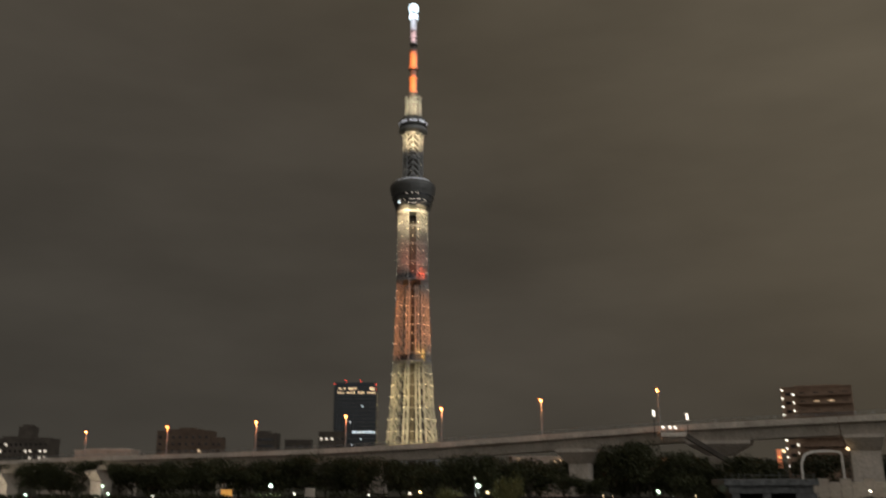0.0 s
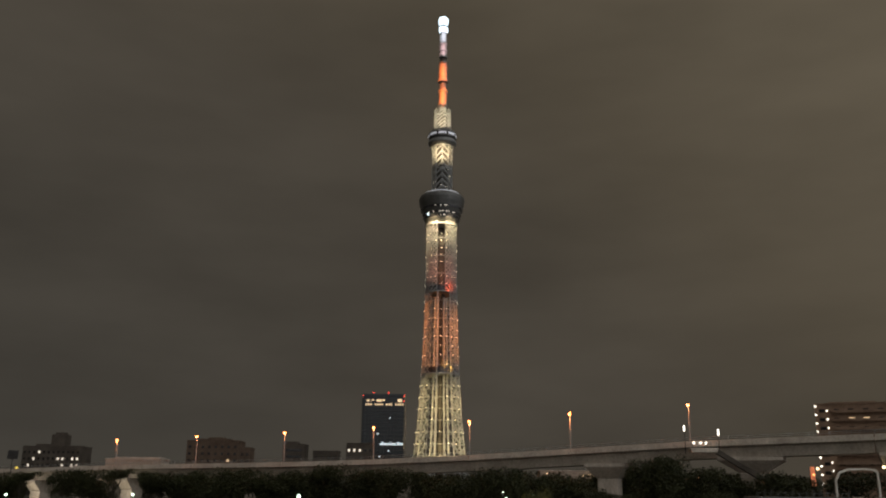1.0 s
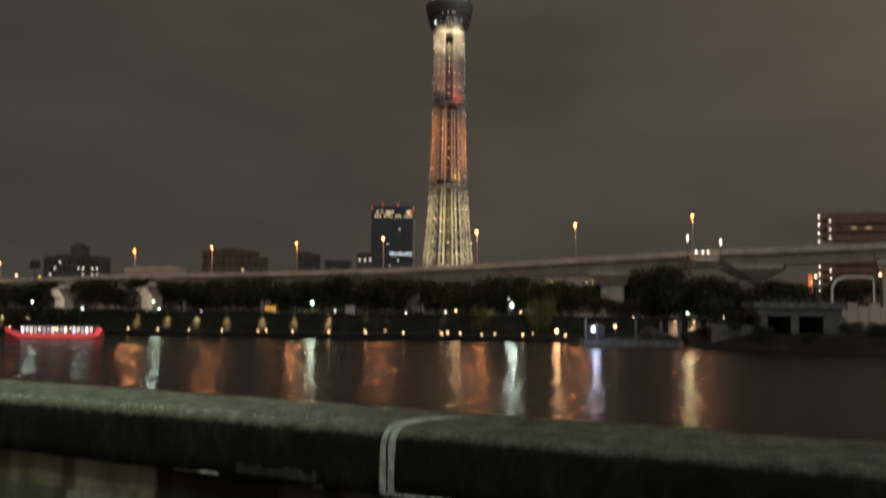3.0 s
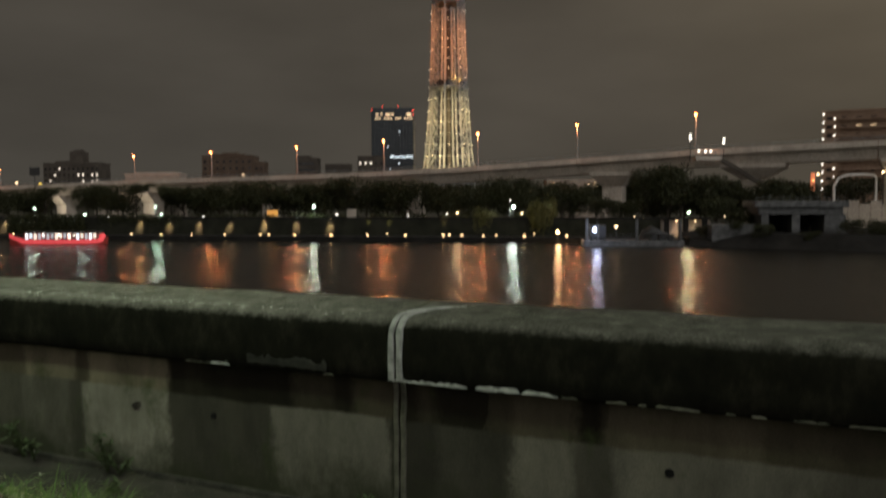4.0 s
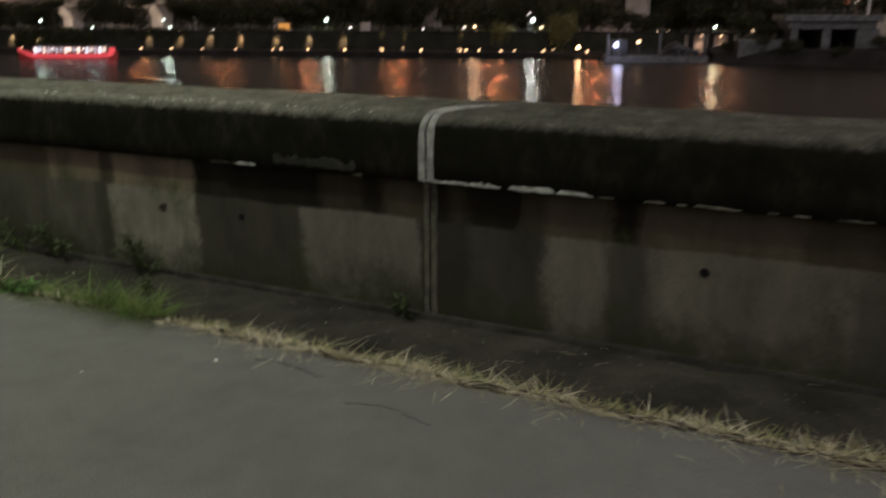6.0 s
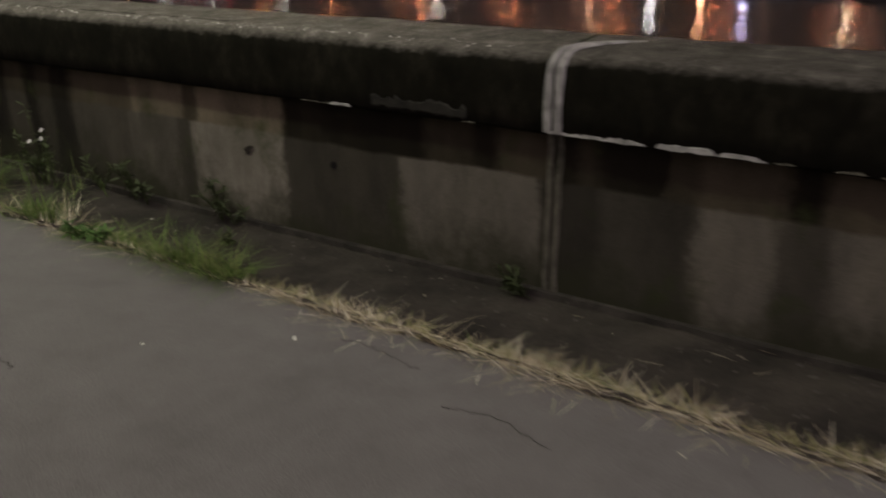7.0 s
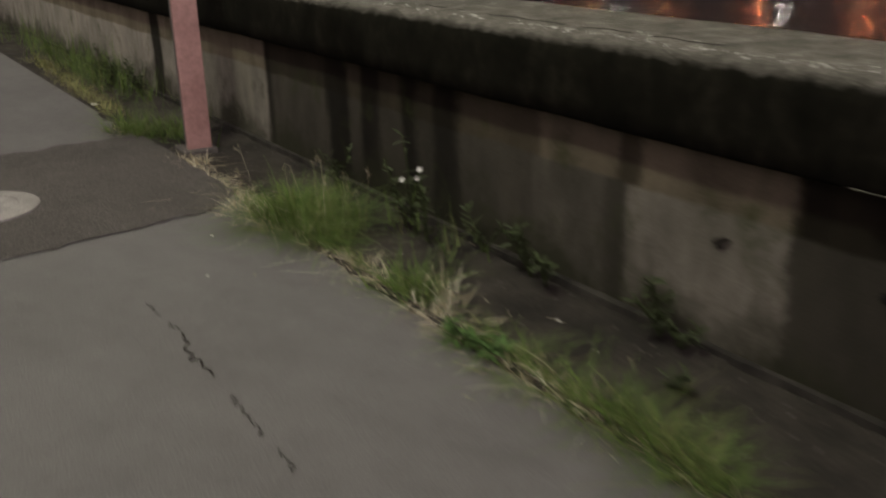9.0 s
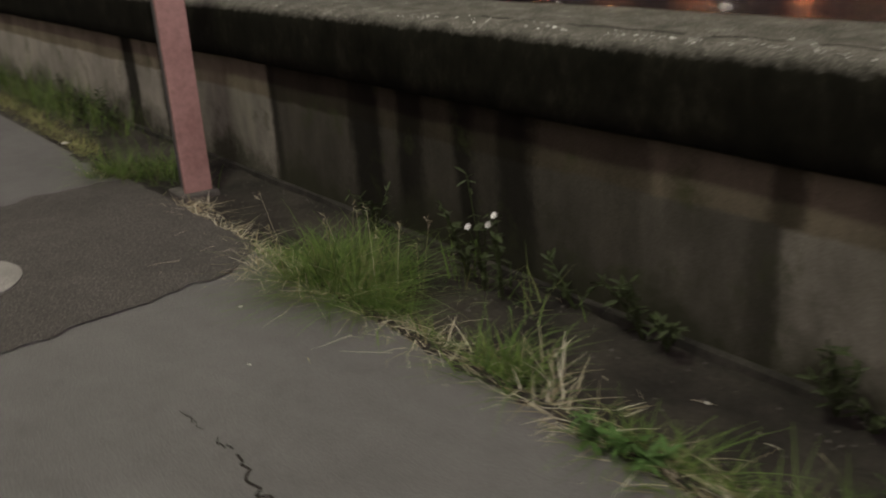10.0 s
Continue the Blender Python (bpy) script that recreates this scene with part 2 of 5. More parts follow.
# stained wall face: edges of washed and mouldy stretches along the parapet
STAINS = [(-9.0, 0.95), (-7.66, 0.15), (-7.42, 0.9), (-6.95, 0.15), (-6.8, 0.75), (-5.33, 0.12), (-5.24, 0.36), (-4.53, 0.03), (-4.25, 0.33), (-4.10, 0.05),
          (-3.93, 0.28), (-3.69, 0.03), (-3.56, 0.22), (-3.41, 0.05), (-3.2, 0.36), (-2.7, 0.42), (-2.28, 0.30), (-2.17, 0.66), (-1.50, 0.26), (-0.77, 0.54),
          (-0.05, 0.18), (0.20, 0.32), (0.42, 0.24), (0.64, 0.52), (0.90, 0.36), (1.10, 0.5), (1.9, 0.42), (2.6, 0.5)]


# the stretch above the tide mark, under the coping: brown with black runs
UPPER = [(-9.0, 0.66), (-7.66, 0.08), (-7.42, 0.66), (-6.95, 0.10), (-6.8, 0.66), (-5.33, 0.06), (-5.24, 0.16), (-4.53, 0.02), (-4.25, 0.29), (-4.10, 0.02),
         (-3.93, 0.22), (-3.69, 0.02), (-3.56, 0.19), (-3.41, 0.02), (-3.2, 0.38), (-2.84, 0.38), (-2.66, 0.53), (-2.25, 0.35), (-2.12, 0.58), (-1.50, 0.04), (-1.36, 0.10), (-1.22, 0.02), (-0.62, 0.24), (-0.42, 0.06),
         (-0.28, 0.35), (0.0, 0.05), (0.13, 0.24), (0.20, 0.05), (0.46, 0.27), (0.62, 0.38), (0.92, 0.03), (1.04, 0.40), (1.7, 0.32)]


def wall_material():
    m, n, l, p = mat("stained_parapet")
    g = n.new("ShaderNodeNewGeometry")
    sep = n.new("ShaderNodeSeparateXYZ")
    l.new(g.outputs["Position"], sep.inputs[0])

    def calc(op, a, b):
        k = n.new("ShaderNodeMath")
        k.operation = op
        for i, v in enumerate((a, b)):
            if isinstance(v, (int, float)):
                k.inputs[i].default_value = v
            else:
                l.new(v, k.inputs[i])
        return k.outputs[0]

    wob = tex(n, l, 2.8, 5, 0.6, (1.0, 1.0, 0.35))
    wob2 = tex(n, l, 30.0, 4, 0.7)
    edge = calc("ADD", calc("MULTIPLY", calc("SUBTRACT", wob, 0.5), 0.26), calc("MULTIPLY", calc("SUBTRACT", wob2, 0.5), 0.07))
    x = calc("ADD", sep.outputs[0], edge)
    def lane_ramp(lanes, lo, hi):
        stops = []
        for (a, v), (b, _) in zip(lanes, lanes[1:] + [(hi, 0)]):
            for q in (a + 0.027, b - 0.027):
                stops.append(((q - lo) / (hi - lo), (v, v, v)))
        r = ramp(n, stops)
        l.new(calc("DIVIDE", calc("SUBTRACT", x, lo), hi - lo), r.inputs[0])
        return r.outputs[0]

    def lanes(table):
        a = lane_ramp([q for q in table if q[0] < -3.15], -9.0, -2.7)
        b = [q for q in table if q[0] >= -3.25]
        b = lane_ramp(b[:14], -3.2, b[14][0] if len(b) > 14 else 3.2), b[14:]
        east = mix(n, l, b[0], lane_ramp(b[1], b[1][0][0], 3.2), calc("GREATER_THAN", x, b[1][0][0])) if b[1] else b[0]
        return mix(n, l, a, east, calc("GREATER_THAN", x, -2.95))

    # brown tide mark under the coping
    zt = calc("ADD", sep.outputs[2], calc("MULTIPLY", edge, 0.22))
    band = n.new("ShaderNodeMapRange")
    band.inputs[1].default_value, band.inputs[2].default_value = 0.480, 0.498
    l.new(zt, band.inputs[0])
    lanes_out = mix(n, l, lanes(STAINS), lanes(UPPER), band.outputs[0])
    blotch = ramp(n, ((0.30, (0.62, 0.63, 0.60)), (0.50, (0.95, 0.95, 0.95)), (0.72, (1.25, 1.24, 1.2))))
    l.new(tex(n, l, 2.6, 7, 0.68, (1.0, 1.0, 0.6)), blotch.inputs[0])
    clean = ramp(n, ((0.0, (0.0084, 0.0078, 0.0060)), (0.35, (0.0480, 0.0444, 0.0350)), (0.7, (0.1680, 0.1560, 0.1290)), (1.0, (0.2700, 0.2520, 0.2120))))
    l.new(lanes_out, clean.inputs[0])
    streak = ramp(n, ((0.30, (0.80, 0.80, 0.79)), (0.68, (1.12, 1.12, 1.10))))
    l.new(tex(n, l, 7.0, 6, 0.7, (1.0, 1.0, 0.3)), streak.inputs[0])
    grain = ramp(n, ((0.3, (0.70, 0.70, 0.68)), (0.7, (1.22, 1.22, 1.2))))
    l.new(tex(n, l, 140.0, 4, 0.7), grain.inputs[0])
    c = mix(n, l, clean.outputs[0], streak.outputs[0], 1.0, "MULTIPLY")
    c = mix(n, l, c, grain.outputs[0], 1.0, "MULTIPLY")
    c = mix(n, l, c, blotch.outputs[0], 1.0, "MULTIPLY")
    c = mix(n, l, c, mix(n, l, c, (0.94, 0.86, 0.74), 1.0, "MULTIPLY"), band.outputs[0])
    moss = ramp(n, ((0.56, (0, 0, 0)), (0.70, (0.7, 0.7, 0.7))))
    l.new(tex(n, l, 3.4, 6, 0.7), moss.inputs[0])
    c = mix(n, l, c, (0.030, 0.038, 0.014), moss.outputs[0])
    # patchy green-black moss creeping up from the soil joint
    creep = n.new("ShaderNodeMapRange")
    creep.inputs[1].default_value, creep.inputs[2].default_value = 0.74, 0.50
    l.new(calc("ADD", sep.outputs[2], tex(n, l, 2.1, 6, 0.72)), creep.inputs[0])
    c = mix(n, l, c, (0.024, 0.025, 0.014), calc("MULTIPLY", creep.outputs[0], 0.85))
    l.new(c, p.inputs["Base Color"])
    p.inputs["Roughness"].default_value = 0.92
    p.inputs["Specular IOR Level"].default_value = 0.08
    bump(n, l, p, tex(n, l, 160.0, 5, 0.75), 0.5, 0.004)
    return m


def coping_material():
    """Black algae on the face, worn sandy aggregate on the top."""
    m, n, l, p = mat("coping_concrete")
    g = n.new("ShaderNodeNewGeometry")
    sep = n.new("ShaderNodeSeparateXYZ")
    l.new(g.outputs["Position"], sep.inputs[0])
    wob = tex(n, l, 22.0, 6, 0.7)
    add = n.new("ShaderNodeMath")
    add.operation = "MULTIPLY_ADD"
    l.new(wob, add.inputs[0])
    add.inputs[1].default_value = 0.07
    l.new(sep.outputs[2], add.inputs[2])
    worn = n.new("ShaderNodeMapRange")
    worn.inputs[1].default_value, worn.inputs[2].default_value = 0.995, 1.032
    l.new(add.outputs[0], worn.inputs[0])
    algae = ramp(n, ((0.36, (0.0045, 0.0045, 0.0031)), (0.54, (0.0085, 0.0081, 0.0056)), (0.70, (0.0190, 0.0172, 0.0120))))
    l.new(tex(n, l, 7.0, 8, 0.78, (1, 1, 0.6)), algae.inputs[0])
    sand = ramp(n, ((0.30, (0.052, 0.051, 0.041)), (0.55, (0.104, 0.099, 0.083)), (0.75, (0.190, 0.181, 0.156))))
    l.new(tex(n, l, 9.0, 6, 0.7), sand.inputs[0])
    speck = ramp(n, ((0.40, (0.60, 0.60, 0.57)), (0.56, (1.0, 1.0, 1.0)), (0.64, (1.3, 1.3, 1.25)), (0.70, (2.6, 2.6, 2.5))))
    l.new(tex(n, l, 130.0, 3, 0.7), speck.inputs[0])
    # coping top's tone falls evenly from west to east along x
    top_fade = n.new("ShaderNodeMapRange")
    top_fade.inputs[1].default_value, top_fade.inputs[2].default_value = -1.2, 0.5
    top_fade.inputs[3].default_value, top_fade.inputs[4].default_value = 1.25, 0.70
    l.new(sep.outputs[0], top_fade.inputs[0])
    top = mix(n, l, mix(n, l, sand.outputs[0], speck.outputs[0], 1.0, "MULTIPLY"), top_fade.outputs[0], 1.0, "MULTIPLY")
    c = mix(n, l, algae.outputs[0], top, worn.outputs[0])
    l.new(c, p.inputs["Base Color"])
    p.inputs["Roughness"].default_value = 0.92
    p.inputs["Specular IOR Level"].default_value = 0.03
    bump(n, l, p, tex(n, l, 120.0, 4, 0.7), 0.32, 0.004)
    return m


M_wall, M_coping = wall_material(), coping_material()


# ---- building helpers ----
def finish(name, bm, material, smooth=False):
    me = bpy.data.meshes.new(name)
    bm.to_mesh(me)
    bm.free()
    me.materials.append(material)
    if smooth:
        me.polygons.foreach_set("use_smooth", [True] * len(me.polygons))
    return me


def part(name, bm, material, parent, label="", at=None, smooth=False):
    ob = new(name, finish(name, bm, material, smooth))
    ob.parent = parent
    if at is not None:
        ob.matrix_basis = at
    if label:
        ob["label"] = label
    return ob


def share(name, mesh, parent, at, label=""):
    ob = new(name, mesh)
    ob.parent = parent
    ob.matrix_basis = at
    if label:
        ob["label"] = label
    return ob


def thing(name, at, label, category, group="", kind=""):
    ob = new(name)
    ob.matrix_world = at
    ob.empty_display_size = 0.2
    return tagged(ob, label, category, group, kind)


def solid(name, bm, material, label, category, kind="", group="", at=None, smooth=False):
    ob = new(name, finish(name, bm, material, smooth))
    if at is not None:
        ob.matrix_world = at
    return tagged(ob, label, category, group, kind)


def box(bm, x0, x1, y0, y1, z0, z1, bevel=0.0):
    r = bmesh.ops.create_cube(bm, size=1.0, matrix=Matrix.LocRotScale(((x0 + x1) / 2, (y0 + y1) / 2, (z0 + z1) / 2), None, (x1 - x0, y1 - y0, z1 - z0)))
    if bevel:
        es = list({e for v in r["verts"] for e in v.link_edges})
        bmesh.ops.bevel(bm, geom=es, offset=bevel, segments=2, affect="EDGES", profile=0.5)
    return bm


def cyl(bm, r0, r1, z0, z1, seg=12, x=0.0, y=0.0):
    bmesh.ops.create_cone(bm, cap_ends=True, segments=seg, radius1=r0, radius2=r1, depth=z1 - z0, matrix=Matrix.Translation((x, y, (z0 + z1) / 2)))
    return bm


def ball(bm, r, x=0.0, y=0.0, z=0.0, sub=2):
    bmesh.ops.create_icosphere(bm, subdivisions=sub, radius=r, matrix=Matrix.Translation((x, y, z)))
    return bm


def bar(verts, faces, a, b, w):
    """A four-sided bar from a to b."""
    a, b = Vector(a), Vector(b)
    d = (b - a).normalized()
    s = d.cross(Vector((0, 0, 1)) if abs(d.z) < 0.9 else Vector((1, 0, 0))).normalized() * w / 2
    t = d.cross(s).normalized() * w / 2
    i = len(verts)
    for q in (a, b):
        verts += [q + s + t, q - s + t, q - s - t, q + s - t]
    for k in range(4):
        faces.append((i + k, i + (k + 1) % 4, i + 4 + (k + 1) % 4, i + 4 + k))


def mesh_from(name, verts, faces, material):
    me = bpy.data.meshes.new(name)
    me.from_pydata([tuple(v) for v in verts], [], faces)
    me.materials.append(material)
    me.update()
    return me


def lathe(bm, profile, seg=32):
    rings = []
    for r, z in profile:
        rings.append([bm.verts.new((r * math.cos(k * math.tau / seg), r * math.sin(k * math.tau / seg), z)) for k in range(seg)])
    for a, b in zip(rings, rings[1:]):
        for k in range(seg):
            bm.faces.new((a[k], a[(k + 1) % seg], b[(k + 1) % seg], b[k]))
    bm.faces.new(rings[-1])
    bm.faces.new(list(reversed(rings[0])))
    return bm


B = bmesh.new
I4 = Matrix.Identity(4)

# ---- large structure ----
def sheet(name, pts, z, material, label, category, at=None):
    bm = B()
    bm.faces.new([bm.verts.new((x, y, z)) for x, y in pts])
    return solid(name, bm, material, label, category, "structure", at=at)


sheet("water", [(-2500, -30), (2500, -30), (2500, 0.0), (-2500, 0.0)], 0, M_water, "dark rippled river water with lamp reflections", "water",
      at=BANK @ Matrix.Translation((0, 1, WATER_Z)) @ Matrix.Diagonal((1, 8, 1, 1)))
sheet("ground", [(-4500, 6.0), (4500, 6.0), (4500, 4500), (-4500, 4500)], SHORE_Z, M_ground, "dark earth and paving of the far shore reaching the horizon", "ground", at=BANK)
sheet("ground", [(-60, -60), (60, -60), (60, 0.30), (-60, 0.30)], -0.05, M_ground, "dark earth under the riverside path", "ground")
sheet("pavement", [(-60, -9), (40, -9), (40, -0.66), (-60, -0.66)], 0.0, M_path, "worn grey asphalt riverside path with fine cracks", "path")

bm = B()
nx, ny = 420, 8
grid = [[bm.verts.new((-14 + 22 * i / nx, -0.675 + 0.70 * j / ny, -0.022 + 0.022 * noise.noise((i * 0.25, j * 0.7, 0)) + 0.008 * noise.noise((i * 0.9, j * 2.1, 5)))) for j in range(ny + 1)] for i in range(nx + 1)]
for i in range(nx):
    for j in range(ny):
        bm.faces.new((grid[i][j], grid[i + 1][j], grid[i + 1][j + 1], grid[i][j + 1]))
solid("verge", bm, M_verge, "narrow strip of dark gritty soil at the wall's foot", "verge", "structure", smooth=True)

# coarse repair strip across the path
bm = B()
rag = [(-4.03 - 0.19 * k / 39 + 0.05 * noise.noise((k * 0.45, 0, 7)) + random.uniform(-0.008, 0.008), -2.6 + 1.75 * k / 39) for k in range(40)]
rag += [(-4.4 - 0.057 * k, -0.63 + 0.035 * noise.noise((k * 0.6, 9, 2)) + random.uniform(-0.012, 0.012)) for k in range(30)]
rag += [(-6.12 + 0.07 * k / 30 + 0.07 * noise.noise((k * 0.4, 4, 7)) + random.uniform(-0.01, 0.01), -0.8 - 1.8 * k / 30) for k in range(31)]
bm.faces.new([bm.verts.new((x, y, 0.009)) for x, y in rag])
solid("pavement_repair", bm, M_patch, "darker coarse asphalt repair strip across the path", "path", "structure")


def parapet():
    """River wall: face panels and a rounded overhanging coping, cut at the expansion joints."""
    wall = thing("wall_river", I4, "stained concrete river parapet with mouldy overhanging coping", "wall", kind="structure")
    cuts = [-40.0, -14.0, 0.0, 9.0, 40.0]
    for a, b in zip(cuts, cuts[1:]):
        step = 0.04 if -15 < a < 5 and b < 12 else 1.0
        k = max(2, int((b - a) / step))
        xs = [a + 0.006 + (b - a - 0.012) * i / k for i in range(k + 1)]
        lower = [(0.0, -0.4), (0.0, 0.1), (0.0, 0.3), (0.0, 0.5), (0.0, 0.72)]
        bm = B()
        rows = []
        for x in xs:
            rows.append([bm.verts.new((x, y + 0.004 * noise.noise((x * 3, z * 3, 1)), z)) for y, z in lower + [(0.30, 0.72), (0.30, -0.4)]])
        for p, q in zip(rows, rows[1:]):
            for j in range(len(p) - 1):
                bm.faces.new((p[j], q[j], q[j + 1], p[j + 1]))
        for p in (rows[0], rows[-1]):
            bm.faces.new(p)
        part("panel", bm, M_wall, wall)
        prof = [(0.02, 0.685), (-0.045, 0.69), (-0.06, 0.705), (-0.064, 0.78), (-0.064, 0.86), (-0.062, 0.92), (-0.055, 0.955), (-0.038, 0.985), (-0.010, 1.005),
                (0.03, 1.015), (0.09, 1.02), (0.16, 1.023), (0.24, 1.028), (0.32, 1.037), (0.39, 1.044), (0.43, 1.035), (0.437, 0.97), (0.42, 0.70)]
        bm = B()
        rows = []
        for x in xs:
            row = []
            for y, z in prof:
                w = 0.006 * noise.noise((x * 2.2, y * 5, z * 5)) + 0.004 * noise.noise((x * 14, y * 16, z * 16)) * (1 if z > 0.9 else 0.4)
                row.append(bm.verts.new((x, y + w, z + 0.7 * w)))
            rows.append(row)
        for p, q in zip(rows, rows[1:]):
            for j in range(len(p) - 1):
                bm.faces.new((p[j], q[j], q[j + 1], p[j + 1]))
            bm.faces.new((p[-1], q[-1], q[0], p[0]))
        for p in (rows[0], rows[-1]):
            bm.faces.new(p)
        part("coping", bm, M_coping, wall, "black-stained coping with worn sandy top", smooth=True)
    return wall


wall_river = parapet()
bm = B()
k = 300
rows = []
for i in range(k + 1):
    x = -12 + 18 * i / k
    y = -0.035 - 0.020 * noise.noise((x * 1.7, 2, 0)) - 0.012 * noise.noise((x * 9, 2, 0))
    rows.append([bm.verts.new(q) for q in ((x, 0.01, 0.012), (x, y + 0.008, 0.006), (x, y, -0.05))])
for p, q in zip(rows, rows[1:]):
    for j in range(2):
        bm.faces.new((p[j], q[j], q[j + 1], p[j + 1]))
part("footing_lip", bm, surface("dirty_footing", (0.012, 0.011, 0.009), (0.046, 0.042, 0.034), 5, 0.92, fine=60, bump_at=0.4, dist=0.004), wall_river, "dirty concrete footing lip")


def ribbon(pts, widths, normal, lift):
    """A raised strip along pts, lying on a surface with the given normals."""
    bm = B()
    rows = []
    for i, pt in enumerate(pts):
        d = (Vector(pts[min(i + 1, len(pts) - 1)]) - Vector(pts[max(i - 1, 0)])).normalized()
        nn = Vector(normal[i])
        s = d.cross(nn).normalized()
        w0, w1 = widths[i]
        c = Vector(pt)
        rows.append([bm.verts.new(c + s * w0), bm.verts.new(c + s * w0 * 0.7 + nn * lift), bm.verts.new(c - s * w1 * 0.7 + nn * lift), bm.verts.new(c - s * w1)])
    for p, q in zip(rows, rows[1:]):
        for j in range(3):
            bm.faces.new((p[j], q[j], q[j + 1], p[j + 1]))
    bm.faces.new(rows[0])
    bm.faces.new(rows[-1])
    bmesh.ops.recalc_face_normals(bm, faces=bm.faces)
    return bm


rnd = random.Random(5)
# white sealant: two strands up the coping face and over its top at the joint
for off, wid in ((-0.005, 0.017), (0.040, 0.019)):
    route = [(off, -0.064, 0.70), (off, -0.066, 0.78), (off, -0.066, 0.86), (off, -0.064, 0.92), (off + 0.002, -0.058, 0.955), (off + 0.006, -0.040, 0.988), (off + 0.012, -0.010, 1.010),
             (off + 0.02, 0.03, 1.019), (off + 0.04, 0.10, 1.024), (off * 0.7 + 0.09, 0.18, 1.027), (off * 0.4 + 0.15, 0.25, 1.029), (0.235, 0.305, 1.029)]
    norms = [(0, -1, 0)] * 4 + [(0, -0.9, 0.4), (0, -0.6, 0.8), (0, -0.3, 0.95)] + [(0, 0, 1)] * 5
    ws = [(wid * rnd.uniform(0.8, 1.15), wid * rnd.uniform(0.8, 1.15)) for _ in route]
    part("sealant_strand", ribbon(route, ws, norms, 0.007), M_sealant, wall_river, "weathered white sealant strand")
route = [(-0.012 + rnd.uniform(-0.004, 0.004), -0.001, 0.69 - 0.069 * k) for k in range(11)]
part("joint_filler", ribbon(route, [(0.016, 0.013)] * 11, [(0, -1, 0)] * 11, 0.006), M_sealant_old, wall_river, "dirty grey joint filler")
route = [(0.026 + rnd.uniform(-0.004, 0.004), -0.001, 0.69 - 0.069 * k) for k in range(11)]
part("joint_filler", ribbon(route, [(0.015, 0.017)] * 11, [(0, -1, 0)] * 11, 0.006), M_sealant_old, wall_river, "dirty grey joint filler")
# broken white mortar bead along the coping's lower edge
for a, b, hgt in ((0.0, 0.24, 0.013), (0.24, 0.40, 0.017), (0.44, 0.66, 0.020), (0.67, 0.84, 0.014), (0.86, 0.93, 0.013), (1.06, 1.15, 0.010), (1.20, 1.24, 0.008), (1.27, 1.46, 0.011),
                  (1.56, 1.60, 0.007), (1.66, 1.72, 0.008), (1.82, 1.95, 0.007), (2.02, 2.4, 0.008), (-1.13, -1.0, 0.014), (-0.40, -0.34, 0.008), (-1.30, -1.13, 0.003)):
    k = max(3, int((b - a) / 0.02))
    route = [(a + (b - a) * i / k, -0.060, 0.697 + rnd.uniform(-0.002, 0.002)) for i in range(k + 1)]
    ws = [(hgt * rnd.uniform(0.1, 0.4), hgt * rnd.uniform(0.25, 1.45)) for _ in route]
    ws[0] = ws[-1] = (0.002, 0.002)
    part("mortar_bead", ribbon(route, ws, [(0, -1, 0.2)] * (k + 1), 0.008), M_sealant if 0 <= a < 0.8 or a == -1.13 else M_sealant_old, wall_river, "chipped white mortar bead")
# patched mortar under the coping
k = 26
route = [(-0.88 + 0.5 * i / k, -0.0645, 0.745 - 0.012 * i / k) for i in range(k + 1)]
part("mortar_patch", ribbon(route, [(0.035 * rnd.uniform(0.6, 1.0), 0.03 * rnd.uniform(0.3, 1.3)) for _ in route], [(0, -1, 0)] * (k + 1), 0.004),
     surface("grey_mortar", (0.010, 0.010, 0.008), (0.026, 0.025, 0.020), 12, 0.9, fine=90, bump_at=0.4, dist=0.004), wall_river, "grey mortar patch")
for hx, hz, hr in ((-1.17, 0.385, 0.019), (1.325, 0.400, 0.021)):
    bm = B()
    cyl(bm, hr, hr * 0.9, 0, 0.005, 14)
    part("tie_hole", bm, M_hole, wall_river, "dark formwork tie hole", at=pose(hx, -0.001, hz, 90, 0, 0))
bm = B()
chip = [bm.verts.new((0.03 * math.cos(a) * (1 + 0.5 * math.sin(3 * a)), 0.022 * math.sin(a) + 0.012 * math.cos(a), 0.005)) for a in [i * math.tau / 11 for i in range(11)]]
bm.faces.new(chip)
part("chip", bm, M_crack, wall_river, "dark chipped spot", at=pose(-1.74, -0.001, 0.385, 90, 0, 0))

# fine crack along the coping top
for x0, k, y0 in ((-3.6, 16, 0.07), (-3.1, 24, 0.055), (-2.5, 12, 0.06), (-2.15, 14, 0.045)):
    route = [(x0 + 0.022 * i, y0 + 0.03 * noise.noise((x0 + i * 0.2, 3, 0)) + rnd.uniform(-0.004, 0.004), 1.0195) for i in range(k)]
    part("coping_crack", ribbon(route, [(0.0015 * rnd.random(), 0.0015 * rnd.random()) for _ in route], [(0, 0, 1)] * k, 0.003), M_crack, wall_river, "fine dark crack along the coping")

